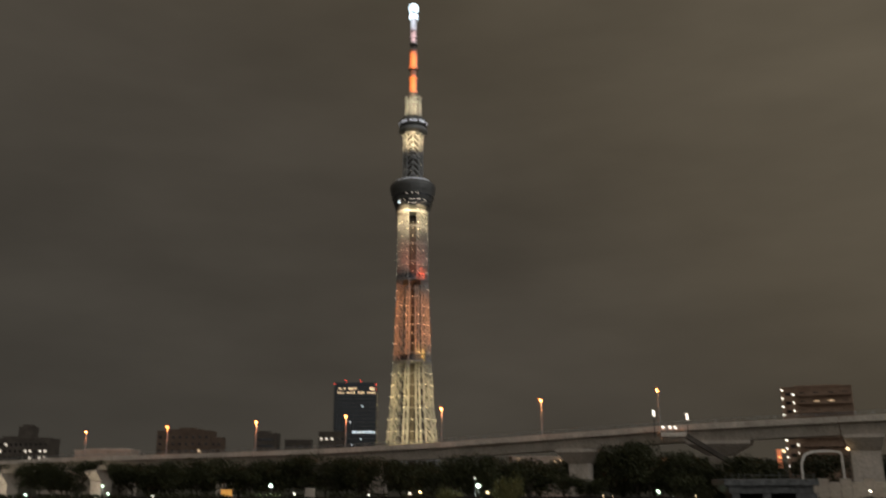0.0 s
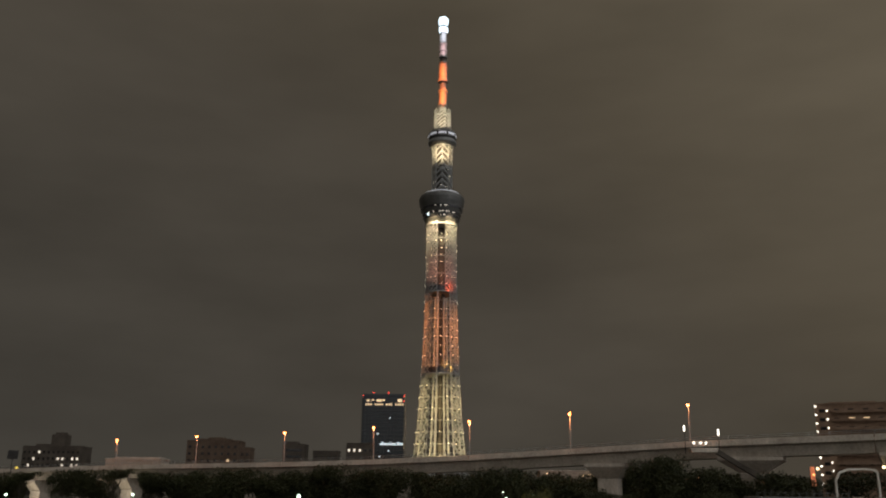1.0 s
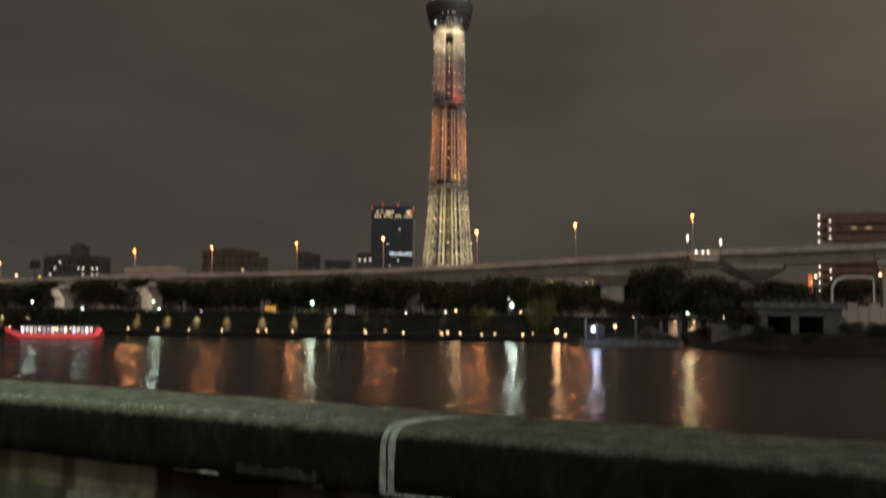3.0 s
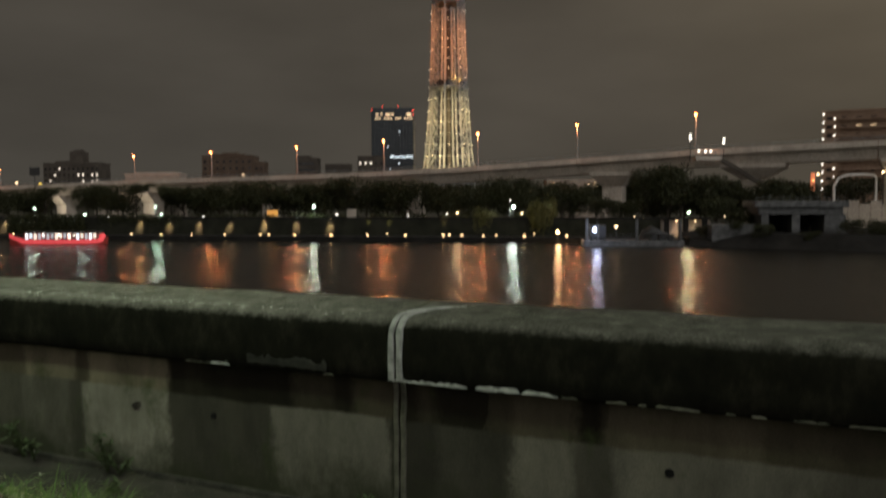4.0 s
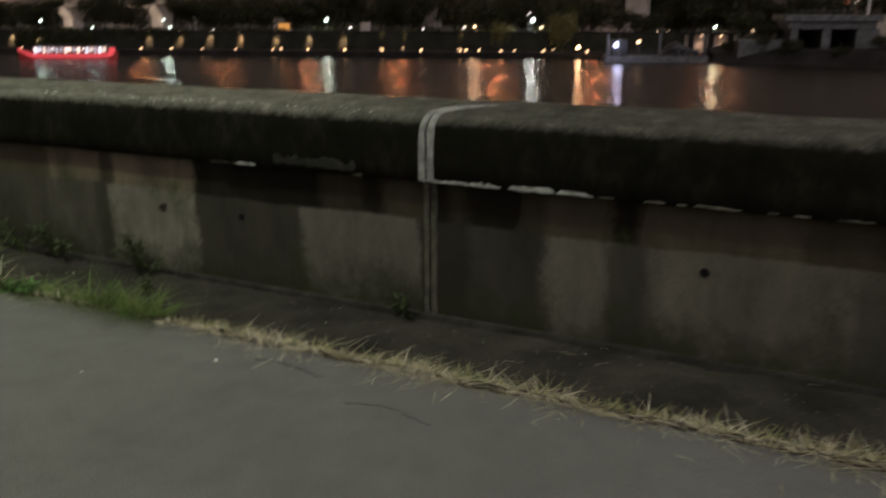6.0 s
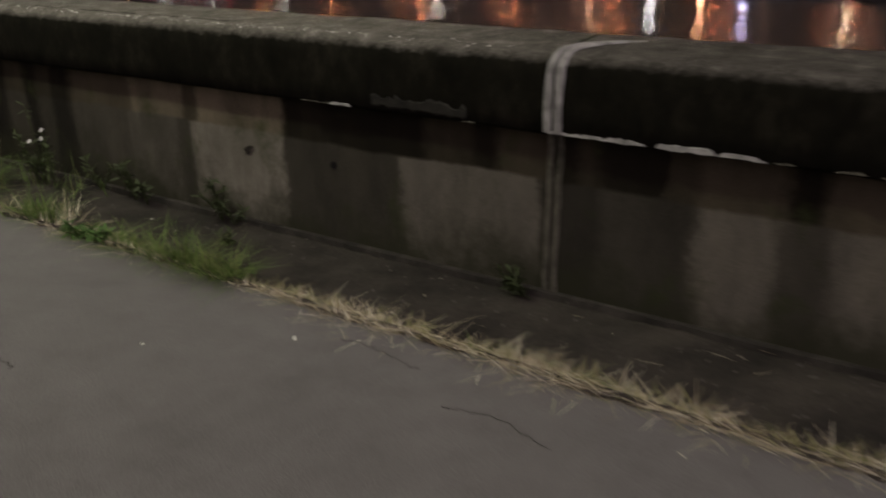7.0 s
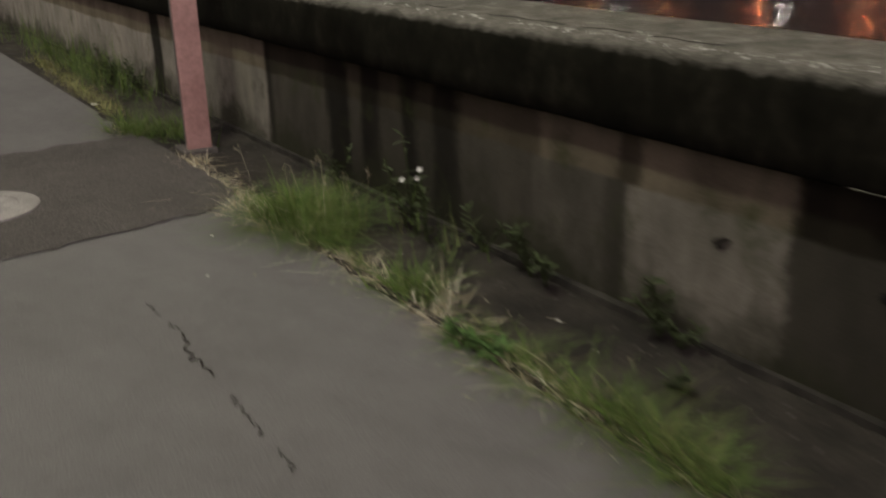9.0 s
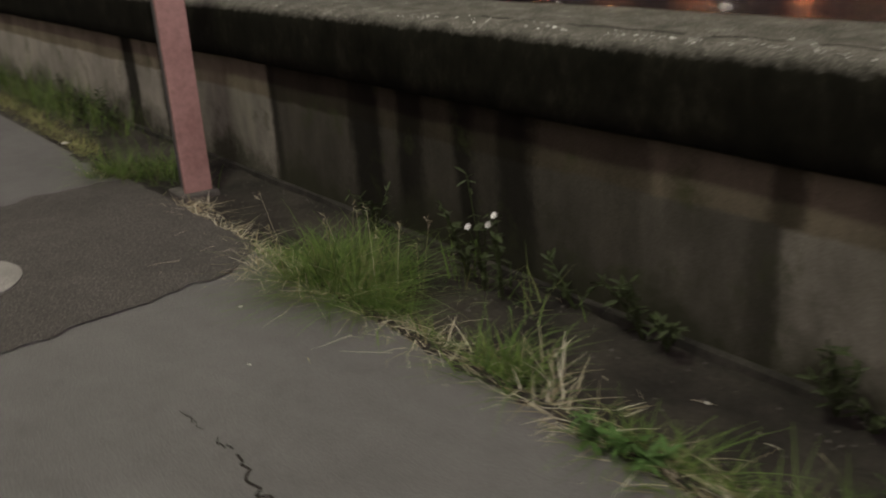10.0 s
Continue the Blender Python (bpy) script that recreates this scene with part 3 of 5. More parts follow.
# pale exposed aggregate on the worn edge of the coping
flecks = []
for k in range(5):
    bm = B()
    n_side = 6 + k % 3
    ring = [bm.verts.new(((1 + 0.5 * rnd.uniform(-1, 1)) * math.cos(a) * 1.5, (1 + 0.4 * rnd.uniform(-1, 1)) * math.sin(a), 0.0)) for a in [q * math.tau / n_side for q in range(n_side)]]
    top = bm.verts.new((0.1, 0.0, 0.5))
    for q in range(n_side):
        bm.faces.new((ring[q], ring[(q + 1) % n_side], top))
    flecks.append(finish("aggregate", bm, M_fleck))
for _ in range(330):
    x = rnd.gauss(-2.6, 1.3)
    y = abs(rnd.gauss(0.0, 0.034)) - 0.014
    if x > -0.2 or noise.noise((x * 2.5, 6, 1)) < -0.25:
        continue
    r = rnd.choice((0.0016, 0.002, 0.0024, 0.003, 0.0042)) * rnd.uniform(0.7, 1.3)
    share("aggregate", rnd.choice(flecks), wall_river, Matrix.Translation((x, y, 1.0085 + (0.13 * min(y, 0.09) if y > 0 else 0.7 * y) + 0.001)) @ Matrix.Diagonal((r * 1.3, r, r * 1.8, 1)))

# cracks of the path
def crack(pts, w):
    route, norms, ws = [], [], []
    for (x0, y0), (x1, y1) in zip(pts, pts[1:]):
        for k in range(8):
            f = k / 8
            route.append((x0 + (x1 - x0) * f + rnd.uniform(-0.012, 0.012), y0 + (y1 - y0) * f + rnd.uniform(-0.012, 0.012), 0.002))
            norms.append((0, 0, 1))
            ws.append((1.5 * w * rnd.uniform(0.1, 1.0), 1.5 * w * rnd.uniform(0.1, 1.0)))
    solid("crack", ribbon(route, ws, norms, 0.002), M_crack, "dirt-filled jagged crack in the asphalt path", "crack", "structure")


crack([(-3.28, -1.495), (-3.12, -1.487)], 0.0022)
crack([(-3.05, -1.485), (-2.97, -1.482)], 0.0026)
crack([(-2.93, -1.48), (-2.74, -1.512), (-2.56, -1.488)], 0.0055)
crack([(-2.42, -1.50), (-2.26, -1.52), (-2.12, -1.512)], 0.0035)
crack([(-2.05, -1.512), (-1.92, -1.525)], 0.0028)
crack([(-0.42, -0.86), (-0.30, -0.84), (-0.19, -0.86), (-0.02, -0.90)], 0.0008)
crack([(-1.55, -1.72), (-1.35, -1.66), (-1.2, -1.68)], 0.0008)
crack([(0.15, -1.05), (0.35, -1.02), (0.6, -1.08)], 0.0007)

# round concrete cover set in the repair strip
bm = B()
lathe(bm, [(0.30, 0.0), (0.30, 0.008), (0.285, 0.014), (0.20, 0.015), (0.195, 0.010), (0.17, 0.010), (0.165, 0.015)], 40)
ob = solid("inspection_cover", bm, M_cover, "pale round concrete inspection cover in the path", "cover", at=pose(-4.95, -1.84, 0.010))

# red post
post = thing("post", pose(-5.53, -0.445, 0, 0, 0, -4), "faded red painted steel post in a rough concrete footing", "post")
bm = B()
box(bm, 0.045, 0.08, -0.078, 0.08, -0.05, 1.75, 0.006)
shaft = part("flange", bm, M_post, post)
# dark grey puts the shade on the post's side into its colour
M_post_shaded = surface("post_shaded_side", (0.045, 0.042, 0.040), (0.085, 0.078, 0.072), 6, 0.6, fine=70, bump_at=0.1, dist=0.002)
bm = B()
box(bm, -0.075, 0.046, -0.055, 0.06, -0.05, 1.745, 0.006)
part("channel", bm, M_post_shaded, post, "steel channel behind the red face, its shade put into the grey")
bm = B()
box(bm, -0.083, 0.083, -0.083, 0.083, 1.75, 1.757, 0.002)
part("cap_plate", bm, M_post, shaft)
bm = B()
box(bm, -0.11, 0.115, -0.12, 0.11, -0.06, 0.016, 0.012)
part("footing", bm, M_post_base, post, "rough concrete footing")


# ---- grass ----
def blade(verts, faces, x, y, z, h, lean, turn, w, curl):
    i = len(verts)
    cx, sx = math.cos(turn), math.sin(turn)
    segs = 4
    for k in range(segs + 1):
        f = k / segs
        out = lean * f + curl * f * f
        up = h * (f - 0.28 * f * f * min(1.5, (lean + curl) / max(h, 0.01)))
        ww = w * (1 - f ** 1.6) + 0.0004
        px, py = x + cx * out, y + sx * out
        verts.append((px - sx * ww, py + cx * ww, z + up))
        verts.append((px + sx * ww, py - cx * ww, z + up))
    for k in range(segs):
        faces.append((i + 2 * k, i + 2 * k + 1, i + 2 * k + 3, i + 2 * k + 2))


def tuft(name, spots, material, label, category="grass", wide=1.0):
    """spots: x, y, spread x, spread y, count, height, lean."""
    verts, faces = [], []
    for x, y, sx, sy, count, h, lean in spots:
        for _ in range(count):
            bx, by = rnd.gauss(x, sx), rnd.gauss(y, sy)
            blade(verts, faces, bx, min(by, -0.02), -0.02, h * rnd.choice((0.35, 0.5, 0.75, 0.75, 1.0, 1.25)) * rnd.uniform(0.6, 1.15), lean * rnd.choice((0.2, 0.5, 0.9, 1.3, 1.7)) * rnd.uniform(0.7, 1.2), rnd.uniform(0, math.tau), wide * rnd.choice((0.0008, 0.0012, 0.0016, 0.0022, 0.0028)), lean * rnd.uniform(-0.2, 1.2))
    me = mesh_from(name, verts, faces, material)
    return tagged(new(name, me), label, category, kind="stuff")


GREEN = [(-3.80, -0.55, 0.12, 0.085, 760, 0.22, 0.22), (-3.58, -0.60, 0.08, 0.055, 280, 0.16, 0.19), (-4.00, -0.52, 0.11, 0.08, 240, 0.16, 0.16), (-4.16, -0.62, 0.09, 0.06, 130, 0.09, 0.10), (-3.92, -0.40, 0.12, 0.08, 150, 0.20, 0.14),
         (-3.40, -0.62, 0.06, 0.04, 80, 0.11, 0.13), (-3.14, -0.62, 0.06, 0.03, 60, 0.09, 0.10), (-2.78, -0.60, 0.06, 0.045, 210, 0.18, 0.13), (-2.64, -0.62, 0.04, 0.03, 60, 0.10, 0.10), (-2.22, -0.66, 0.06, 0.04, 150, 0.09, 0.11),
         (-2.06, -0.63, 0.05, 0.04, 100, 0.14, 0.12), (-1.88, -0.64, 0.04, 0.03, 70, 0.12, 0.11), (-1.70, -0.64, 0.045, 0.03, 120, 0.17, 0.12), (-1.52, -0.64, 0.05, 0.035, 150, 0.18, 0.13), (-1.37, -0.65, 0.04, 0.035, 120, 0.16, 0.12),
         (-1.25, -0.655, 0.045, 0.035, 210, 0.17, 0.13), (-6.25, -0.62, 0.10, 0.08, 390, 0.20, 0.14), (-6.0, -0.38, 0.15, 0.08, 220, 0.22, 0.12), (-8.6, -0.20, 0.7, 0.10, 546, 0.34, 0.14), (-10.5, -0.2, 1.2, 0.12, 546, 0.34, 0.14),
         (-3.3, -0.2, 0.2, 0.08, 65, 0.2, 0.10), (0.3, -0.66, 0.2, 0.02, 60, 0.05, 0.06)]
# nodding seed heads over the tallest tuft
verts, faces = [], []
for _ in range(12):
    x, y, h = rnd.gauss(-3.85, 0.24), rnd.gauss(-0.46, 0.1), rnd.uniform(0.22, 0.33)
    a = rnd.uniform(0, math.tau)
    tip = Vector((x + 0.08 * math.cos(a), y + 0.08 * math.sin(a), h))
    bar(verts, faces, (x, y, -0.02), tip, 0.0008)
    for _ in range(5):
        q = tip + Vector((rnd.gauss(0, 0.006), rnd.gauss(0, 0.006), rnd.uniform(-0.05, 0.012)))
        bar(verts, faces, q, q + Vector((rnd.gauss(0, 0.012), rnd.gauss(0, 0.012), rnd.uniform(0.0, 0.018))), 0.0013)
tagged(new("grass_seed_heads", mesh_from("grass_seed_heads", verts, faces, M_dry)), "pale feathery seed heads on thin grass stalks", "grass", kind="stuff")
# dark soil washed over the edge of the asphalt
verts, faces = [], []
for i in range(480):
    x = -7.0 + 0.02 * i
    y = -0.695 + 0.045 * noise.noise((x * 2.6, 1, 0)) + 0.03 * noise.noise((x * 11, 1, 0)) + rnd.uniform(-0.008, 0.008)
    verts += [(x, -0.645, 0.006), (x, min(y + 0.012, -0.65), 0.006), (x, min(y, -0.655), 0.001)]
    if i and not -6.2 < x < -4.15:
        k = 3 * i
        faces += [(k - 3, k - 2, k + 1, k), (k - 2, k - 1, k + 2, k + 1)]
tagged(new("edge_soil", mesh_from("edge_soil", verts, faces, M_verge)), "dark soil washed over the ragged asphalt edge", "soil", kind="structure")
tuft("grass", GREEN, M_grass, "green grass tufts along the edge of the asphalt path", wide=1.15)
DRY = []
for i in range(44):
    x = -1.06 + 0.075 * i + rnd.uniform(-0.03, 0.03)
    full = max(0.0, 0.55 + 1.1 * noise.noise((x * 2.3, 5, 0)) + rnd.uniform(-0.25, 0.35))
    DRY.append((x, -0.672 + 0.03 * noise.noise((x * 3.1, 8, 0)), 0.045, 0.016 + 0.012 * full, int(85 * full), 0.045 + 0.03 * rnd.random(), 0.05 + 0.06 * rnd.random()))
DRY += [(-4.22, -0.74, 0.10, 0.06, 150, 0.06, 0.12), (-4.0, -0.70, 0.12, 0.05, 110, 0.10, 0.12), (-3.35, -0.68, 0.2, 0.025, 150, 0.05, 0.10), (-2.90, -0.665, 0.15, 0.03, 70, 0.05, 0.09), (-4.16, -1.43, 0.05, 0.03, 40, 0.02, 0.06), (-4.10, -1.74, 0.05, 0.03, 45, 0.02, 0.06), (-4.62, -1.70, 0.05, 0.04, 40, 0.03, 0.05), (-2.50, -0.66, 0.06, 0.03, 50, 0.09, 0.10), (-5.25, -0.58, 0.14, 0.05, 150, 0.06, 0.10), (-4.75, -0.64, 0.22, 0.04, 130, 0.05, 0.10), (-4.40, -0.66, 0.12, 0.05, 120, 0.06, 0.11),
        (-2.02, -0.67, 0.12, 0.03, 80, 0.06, 0.09), (-1.88, -0.68, 0.10, 0.025, 70, 0.06, 0.09), (-1.5, -0.69, 0.25, 0.02, 110, 0.05, 0.08), (-6.3, -0.74, 0.12, 0.04, 90, 0.07, 0.09), (-3.8, -0.64, 0.16, 0.07, 90, 0.14, 0.16), (-2.3, -0.64, 0.12, 0.04, 40, 0.11, 0.10), (-1.7, -0.64, 0.25, 0.04, 60, 0.10, 0.10), (-3.05, -0.62, 0.10, 0.04, 60, 0.09, 0.12), (-2.7, -0.5, 0.12, 0.05, 40, 0.14, 0.08)]
tuft("dry_grass", DRY, M_dry, "straw-coloured trodden grass along the asphalt edge", "dry grass", 0.95)
# long blades trodden flat along the seam
verts, faces = [], []
for _ in range(800):
    x = rnd.uniform(-1.15, 2.4) if rnd.random() < 0.8 else rnd.uniform(-4.4, -1.15)
    y = -0.69 + 0.03 * noise.noise((x * 3.1, 8, 0)) + rnd.gauss(0, 0.015)
    if noise.noise((x * 4.0, 2, 0)) < -0.22:
        continue
    ln = rnd.uniform(0.03, 0.12)
    turn = rnd.gauss(-0.05, 0.42) + (math.pi if rnd.random() < 0.5 else 0)
    blade(verts, faces, x, y, rnd.uniform(0.001, 0.02), rnd.uniform(0.004, 0.022), ln, turn, rnd.uniform(0.0010, 0.0022), ln * rnd.uniform(-0.2, 0.3))
tagged(new("flattened_grass", mesh_from("flattened_grass", verts, faces, M_dry)), "pale dead grass blades trodden flat on the asphalt edge", "dry grass", kind="stuff")
LOW = [(-1.02 + 0.1 * i + rnd.uniform(-0.04, 0.04), -0.655 + rnd.uniform(-0.015, 0.02), 0.04, 0.018, int(70 * max(0.08, 0.4 + 1.2 * noise.noise((i * 0.71, 3, 4)))), 0.05 + 0.03 * rnd.random(), 0.06) for i in range(34)]
LOW += [(-7.0 - 0.25 * i, -0.56 + 0.01 * i, 0.15, 0.04, 70, 0.09, 0.09) for i in range(14)]
tuft("short_grass", LOW, random_tint("olive_grass", [(0.12, 0.14, 0.04), (0.20, 0.20, 0.07), (0.28, 0.26, 0.11)]), "short olive grass in the seam of the path")
# dead runners and stalks hanging from the edge over the asphalt
verts, faces = [], []
for x, y, turn, ln in ((-2.60, -0.68, -1.2, 0.15), (-2.56, -0.69, -0.1, 0.20), (-2.40, -0.71, 0.15, 0.16), (-2.45, -0.70, -1.7, 0.10), (-3.72, -0.70, -2.2, 0.14), (-3.70, -0.69, -1.9, 0.12), (-2.95, -0.66, -1.3, 0.10), (-2.02, -0.66, 0.2, 0.12),
                       (-1.95, -0.68, -0.7, 0.11), (-4.05, -0.70, -2.6, 0.10), (-4.20, -0.74, 2.9, 0.11), (-3.34, -0.66, -1.1, 0.12), (-1.62, -0.68, -0.9, 0.10), (-1.30, -0.69, -0.5, 0.12), (-2.30, -0.55, 1.3, 0.08), (-2.36, -0.52, 1.1, 0.10)):
    for _ in range(3):
        blade(verts, faces, x + rnd.gauss(0, 0.02), y + rnd.gauss(0, 0.008), 0.012, rnd.uniform(0.006, 0.03), ln * rnd.uniform(0.6, 1.1), turn + rnd.gauss(0, 0.25), rnd.uniform(0.0012, 0.0024), ln * rnd.uniform(-0.3, 0.3))
tagged(new("dead_stalks", mesh_from("dead_stalks", verts, faces, M_dry)), "pale dead grass stalks hanging over the asphalt edge", "dry grass", kind="stuff")
# stray straws on the verge and path
verts, faces = [], []
for _ in range(34):
    x, y = rnd.uniform(-4.5, 2.2), rnd.uniform(-0.6, -0.05)
    if rnd.random() < 0.25:
        y = rnd.uniform(-1.1, -0.7)
    a, ln = rnd.gauss(-0.5, 0.7), rnd.uniform(0.02, 0.09)
    z = 0.006 if y < -0.66 else -0.002
    blade(verts, faces, x, y, z, rnd.uniform(0.003, 0.018), ln, a, rnd.uniform(0.0008, 0.0018), ln * rnd.uniform(-0.1, 0.2))
tagged(new("straw_litter", mesh_from("straw_litter", verts, faces, M_dry)), "loose dry straws scattered on the soil strip", "straw", kind="stuff")
# grit
verts, faces = [], []
for _ in range(700):
    x, y, r = rnd.uniform(-7, 2.5), rnd.uniform(-0.62, -0.02), rnd.uniform(0.002, 0.007)
    if rnd.random() < 0.3:
        x, y = rnd.uniform(-6.0, -4.2), rnd.uniform(-2.0, -0.75)
    i = len(verts)
    z = 0.004 if y < -0.66 else -0.014
    verts += [(x - r, y - r, z), (x + r, y - r * 0.6, z), (x + r * 0.7, y + r, z), (x - r, y + r * 0.7, z), (x, y, z + r * 1.2)]
    faces += [(i, i + 1, i + 4), (i + 1, i + 2, i + 4), (i + 2, i + 3, i + 4), (i + 3, i, i + 4)]
tagged(new("grit", mesh_from("grit", verts, faces, surface("grit_stone", (0.04, 0.037, 0.032), (0.11, 0.10, 0.085), 60, 0.9))), "grey grit scattered on soil and asphalt", "grit", kind="stuff")
for x, y, s in ((-7.42, -0.60, 0.035), (-3.86, -1.0, 0.012), (-2.2, -0.30, 0.012), (-0.57, -0.95, 0.016), (-1.0, -1.3, 0.010), (-3.4, -1.2, 0.008), (-4.55, -1.2, 0.012)):
    bm = B()
    bmesh.ops.create_icosphere(bm, subdivisions=1, radius=s, matrix=Matrix.Diagonal((1.0, 0.6, 0.25, 1)))
    for v in bm.verts:
        v.co += 0.25 * s * noise.noise_vector(v.co * 40 + Vector((x, y, 0)))
    solid("pebble", bm, M_litter, "small pale stone lying on the path", "pebble", group="pebbles on the path", at=pose(x, y, 0.004, 0, 0, x * 90))


M_clover = random_tint("bright_clover_leaves", [(0.035, 0.085, 0.020), (0.060, 0.130, 0.032), (0.045, 0.105, 0.026)])


def leaf_mesh(material):
    v = [(0, 0, 0), (0.35, 0.16, 0.05), (0.8, 0.14, 0.0), (1.15, 0, -0.1), (0.8, -0.14, 0.0), (0.35, -0.16, 0.05)]
    return mesh_from("leaf", v, [(0, 1, 2, 3), (0, 3, 4, 5)], material)


LEAF, CLOVER = leaf_mesh(M_weed), leaf_mesh(M_clover)
PETALS = None


def weed(x, y, h, stems, leaves, flowers=0, lean=0.1, leaf=LEAF):
    """Broad-leaved weed: stems, single leaves, small white heads."""
    global PETALS
    plant = thing("weed", pose(x, y, -0.02), "leafy green weed growing at the foot of the wall" if not flowers else "flowering weed with small white heads by the wall", "weed", "weeds at the wall")
    for s in range(stems):
        a = rnd.uniform(math.pi, math.tau)
        tip = Vector((lean * math.cos(a) * rnd.uniform(0.3, 1.4), lean * math.sin(a) * rnd.uniform(0.3, 1.0), h * rnd.uniform(0.6, 1.1)))
        v, f = [], []
        mid = tip * 0.5 + Vector((0, 0, h * 0.08))
        bar(v, f, (0, 0, 0), mid, 0.006)
        bar(v, f, mid, tip, 0.004)
        stem = share("stem", mesh_from("stem", v, f, M_weed), plant, I4)
        for k in range(leaves + 8):
            q = rnd.uniform(0.15, 1.0)
            c = mid * (q * 2) if q < 0.5 else mid.lerp(tip, q * 2 - 1)
            sc = rnd.uniform(0.025, 0.06)
            share("leaf", leaf, stem, Matrix.Translation(c) @ Euler((rnd.uniform(-0.5, 0.5), rnd.uniform(-0.9, 0.4), rnd.uniform(0, math.tau))).to_matrix().to_4x4() @ Matrix.Diagonal((sc, sc, sc, 1)))
        if s < flowers:
            bm = B()
            for k in range(7):
                t = k * math.tau / 7
                bm.faces.new([bm.verts.new(p) for p in ((0, 0, 0), (0.012 * math.cos(t - 0.35), 0.012 * math.sin(t - 0.35), 0.005), (0.016 * math.cos(t), 0.016 * math.sin(t), 0.004), (0.012 * math.cos(t + 0.35), 0.012 * math.sin(t + 0.35), 0.005))])
            part("flower", bm, M_petal, stem, "small white flower", at=Matrix.Translation(tip) @ Euler((0.9, 0.2, 0)).to_matrix().to_4x4())


weed(-3.33, -0.18, 0.46, 3, 6, 1, 0.06)
weed(-3.20, -0.20, 0.36, 3, 7, 2, 0.07)
weed(-3.45, -0.16, 0.30, 4, 8, 0, 0.12)
weed(-2.62, -0.07, 0.26, 4, 8, 0, 0.14)
weed(-2.50, -0.09, 0.16, 3, 6, 0, 0.12)
weed(-1.92, -0.06, 0.25, 4, 8, 0, 0.15)
weed(-1.80, -0.08, 0.13, 3, 6, 0, 0.10)
weed(-2.95, -0.06, 0.18, 3, 6, 0, 0.12)
weed(-0.15, -0.05, 0.16, 3, 5, 0, 0.07)
weed(-0.08, -0.07, 0.08, 3, 5, 0, 0.06)
weed(-2.26, -0.68, 0.09, 6, 8, 0, 0.10, CLOVER)
weed(-2.14, -0.66, 0.07, 4, 7, 0, 0.08, CLOVER)
weed(-1.62, -0.30, 0.07, 3, 5, 0, 0.07)
weed(-4.2, -0.12, 0.25, 4, 7, 0, 0.12)
weed(-7.6, -0.15, 0.3, 6, 10, 0, 0.25)
weed(-8.3, -0.15, 0.34, 6, 10, 0, 0.25)

# ---- far shore ----
shore = thing("embankment", BANK, "low concrete river terrace with a dark revetment wall", "embankment", kind="structure")
bm = B()
box(bm, -160, 52, 0, 6.2, WATER_Z - 1, -4.35, 0.05)
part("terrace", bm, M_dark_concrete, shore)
for k in range(53):
    bm = B()
    x0 = -160 + 4 * k
    vs = [bm.verts.new(q) for q in ((x0 + 0.004, 5.0, -4.35), (x0 + 3.996, 5.0, -4.35), (x0 + 3.996, 6.0, -2.0), (x0 + 0.004, 6.0, -2.0), (x0 + 0.004, 6.3, -2.0), (x0 + 3.996, 6.3, -2.0))]
    bm.faces.new(vs[:4])
    bm.faces.new((vs[3], vs[2], vs[5], vs[4]))
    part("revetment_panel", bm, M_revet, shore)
bm = B()
box(bm, -160, 52, 6.0, 6.5, -4.6, -1.62, 0.03)
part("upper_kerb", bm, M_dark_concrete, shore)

bulb_mesh = {}


def bulb(material, r):
    key = (material.name, r)
    if key not in bulb_mesh:
        bulb_mesh[key] = finish("bulb", ball(B(), r), material, True)
    return bulb_mesh[key]


foot_body = finish("body", cyl(B(), 0.09, 0.07, 0.0, 0.55, 8), M_dark_metal)


def foot_light(s, n, z):
    ob = thing("terrace_light", BANK @ pose(s, n, z), "small warm terrace light with a glowing head", "lamp", "lights along the terrace")
    share("body", foot_body, ob, Matrix.Diagonal((1, 1, 0.3, 1)))
    share("bulb", bulb(M_foot_bulb, rnd.choice((0.13, 0.15, 0.18))), ob, pose(0, -0.05, 0.2))


FOOT = [(-64.5, -4.35), (-59.3, -4.35), (-54.0, -4.35), (-48.8, -4.35), (-43.7, -4.35), (-38.5, -4.35), (-33.4, -4.35), (-28.4, -4.35), (-23.3, -4.35), (-17.9, -4.35), (-12.1, -4.35), (-6.6, -4.35),
        (-0.95, -4.35), (4.7, -4.35), (10.4, -4.35), (16.1, -4.35), (21.9, -4.35), (27.8, -4.35), (33.8, -4.35)]
for s, z in FOOT:
    foot_light(s, 0.9, z)
for s, n, z in ((-11.35, 2.4, -4.35), (16.6, 2.8, -4.35), (18.5, 2.6, -4.35), (23.6, 2.4, -4.35)):
    foot_light(s, n, z)

# downlights bracketed to the top of the revetment, uplights at its foot
bracket = finish("bracket", box(B(), -0.05, 0.05, -0.05, 0.75, -0.05, 0.03, 0.01), M_dark_metal)
shade_mesh = finish("shade", lathe(B(), [(0.05, 0.12), (0.16, 0.0), (0.15, 0.0), (0.04, 0.11)], 12), M_dark_metal)
for s in (-59.1, -54.2, -34.6, -29.4, -24.3, -19.2, -13.4, -8.1, -2.6):
    ob = thing("wall_light", BANK @ pose(s, 5.35, -1.72), "shaded downlight washing the dark revetment", "lamp", "wall lights on the revetment")
    share("bracket", bracket, ob, I4)
    share("shade", shade_mesh, ob, pose(0, 0, -0.12))
    share("bulb", bulb(M_foot_bulb, 0.05), ob, pose(0, 0, -0.10))
    lamp_light("wall_light_beam", "SPOT", BANK @ Vector((s, 5.40, -1.90)), 1500, (1.0, 0.70, 0.44), 0.06, BANK @ Vector((s, 5.62, -3.0)), 58, 0.7)
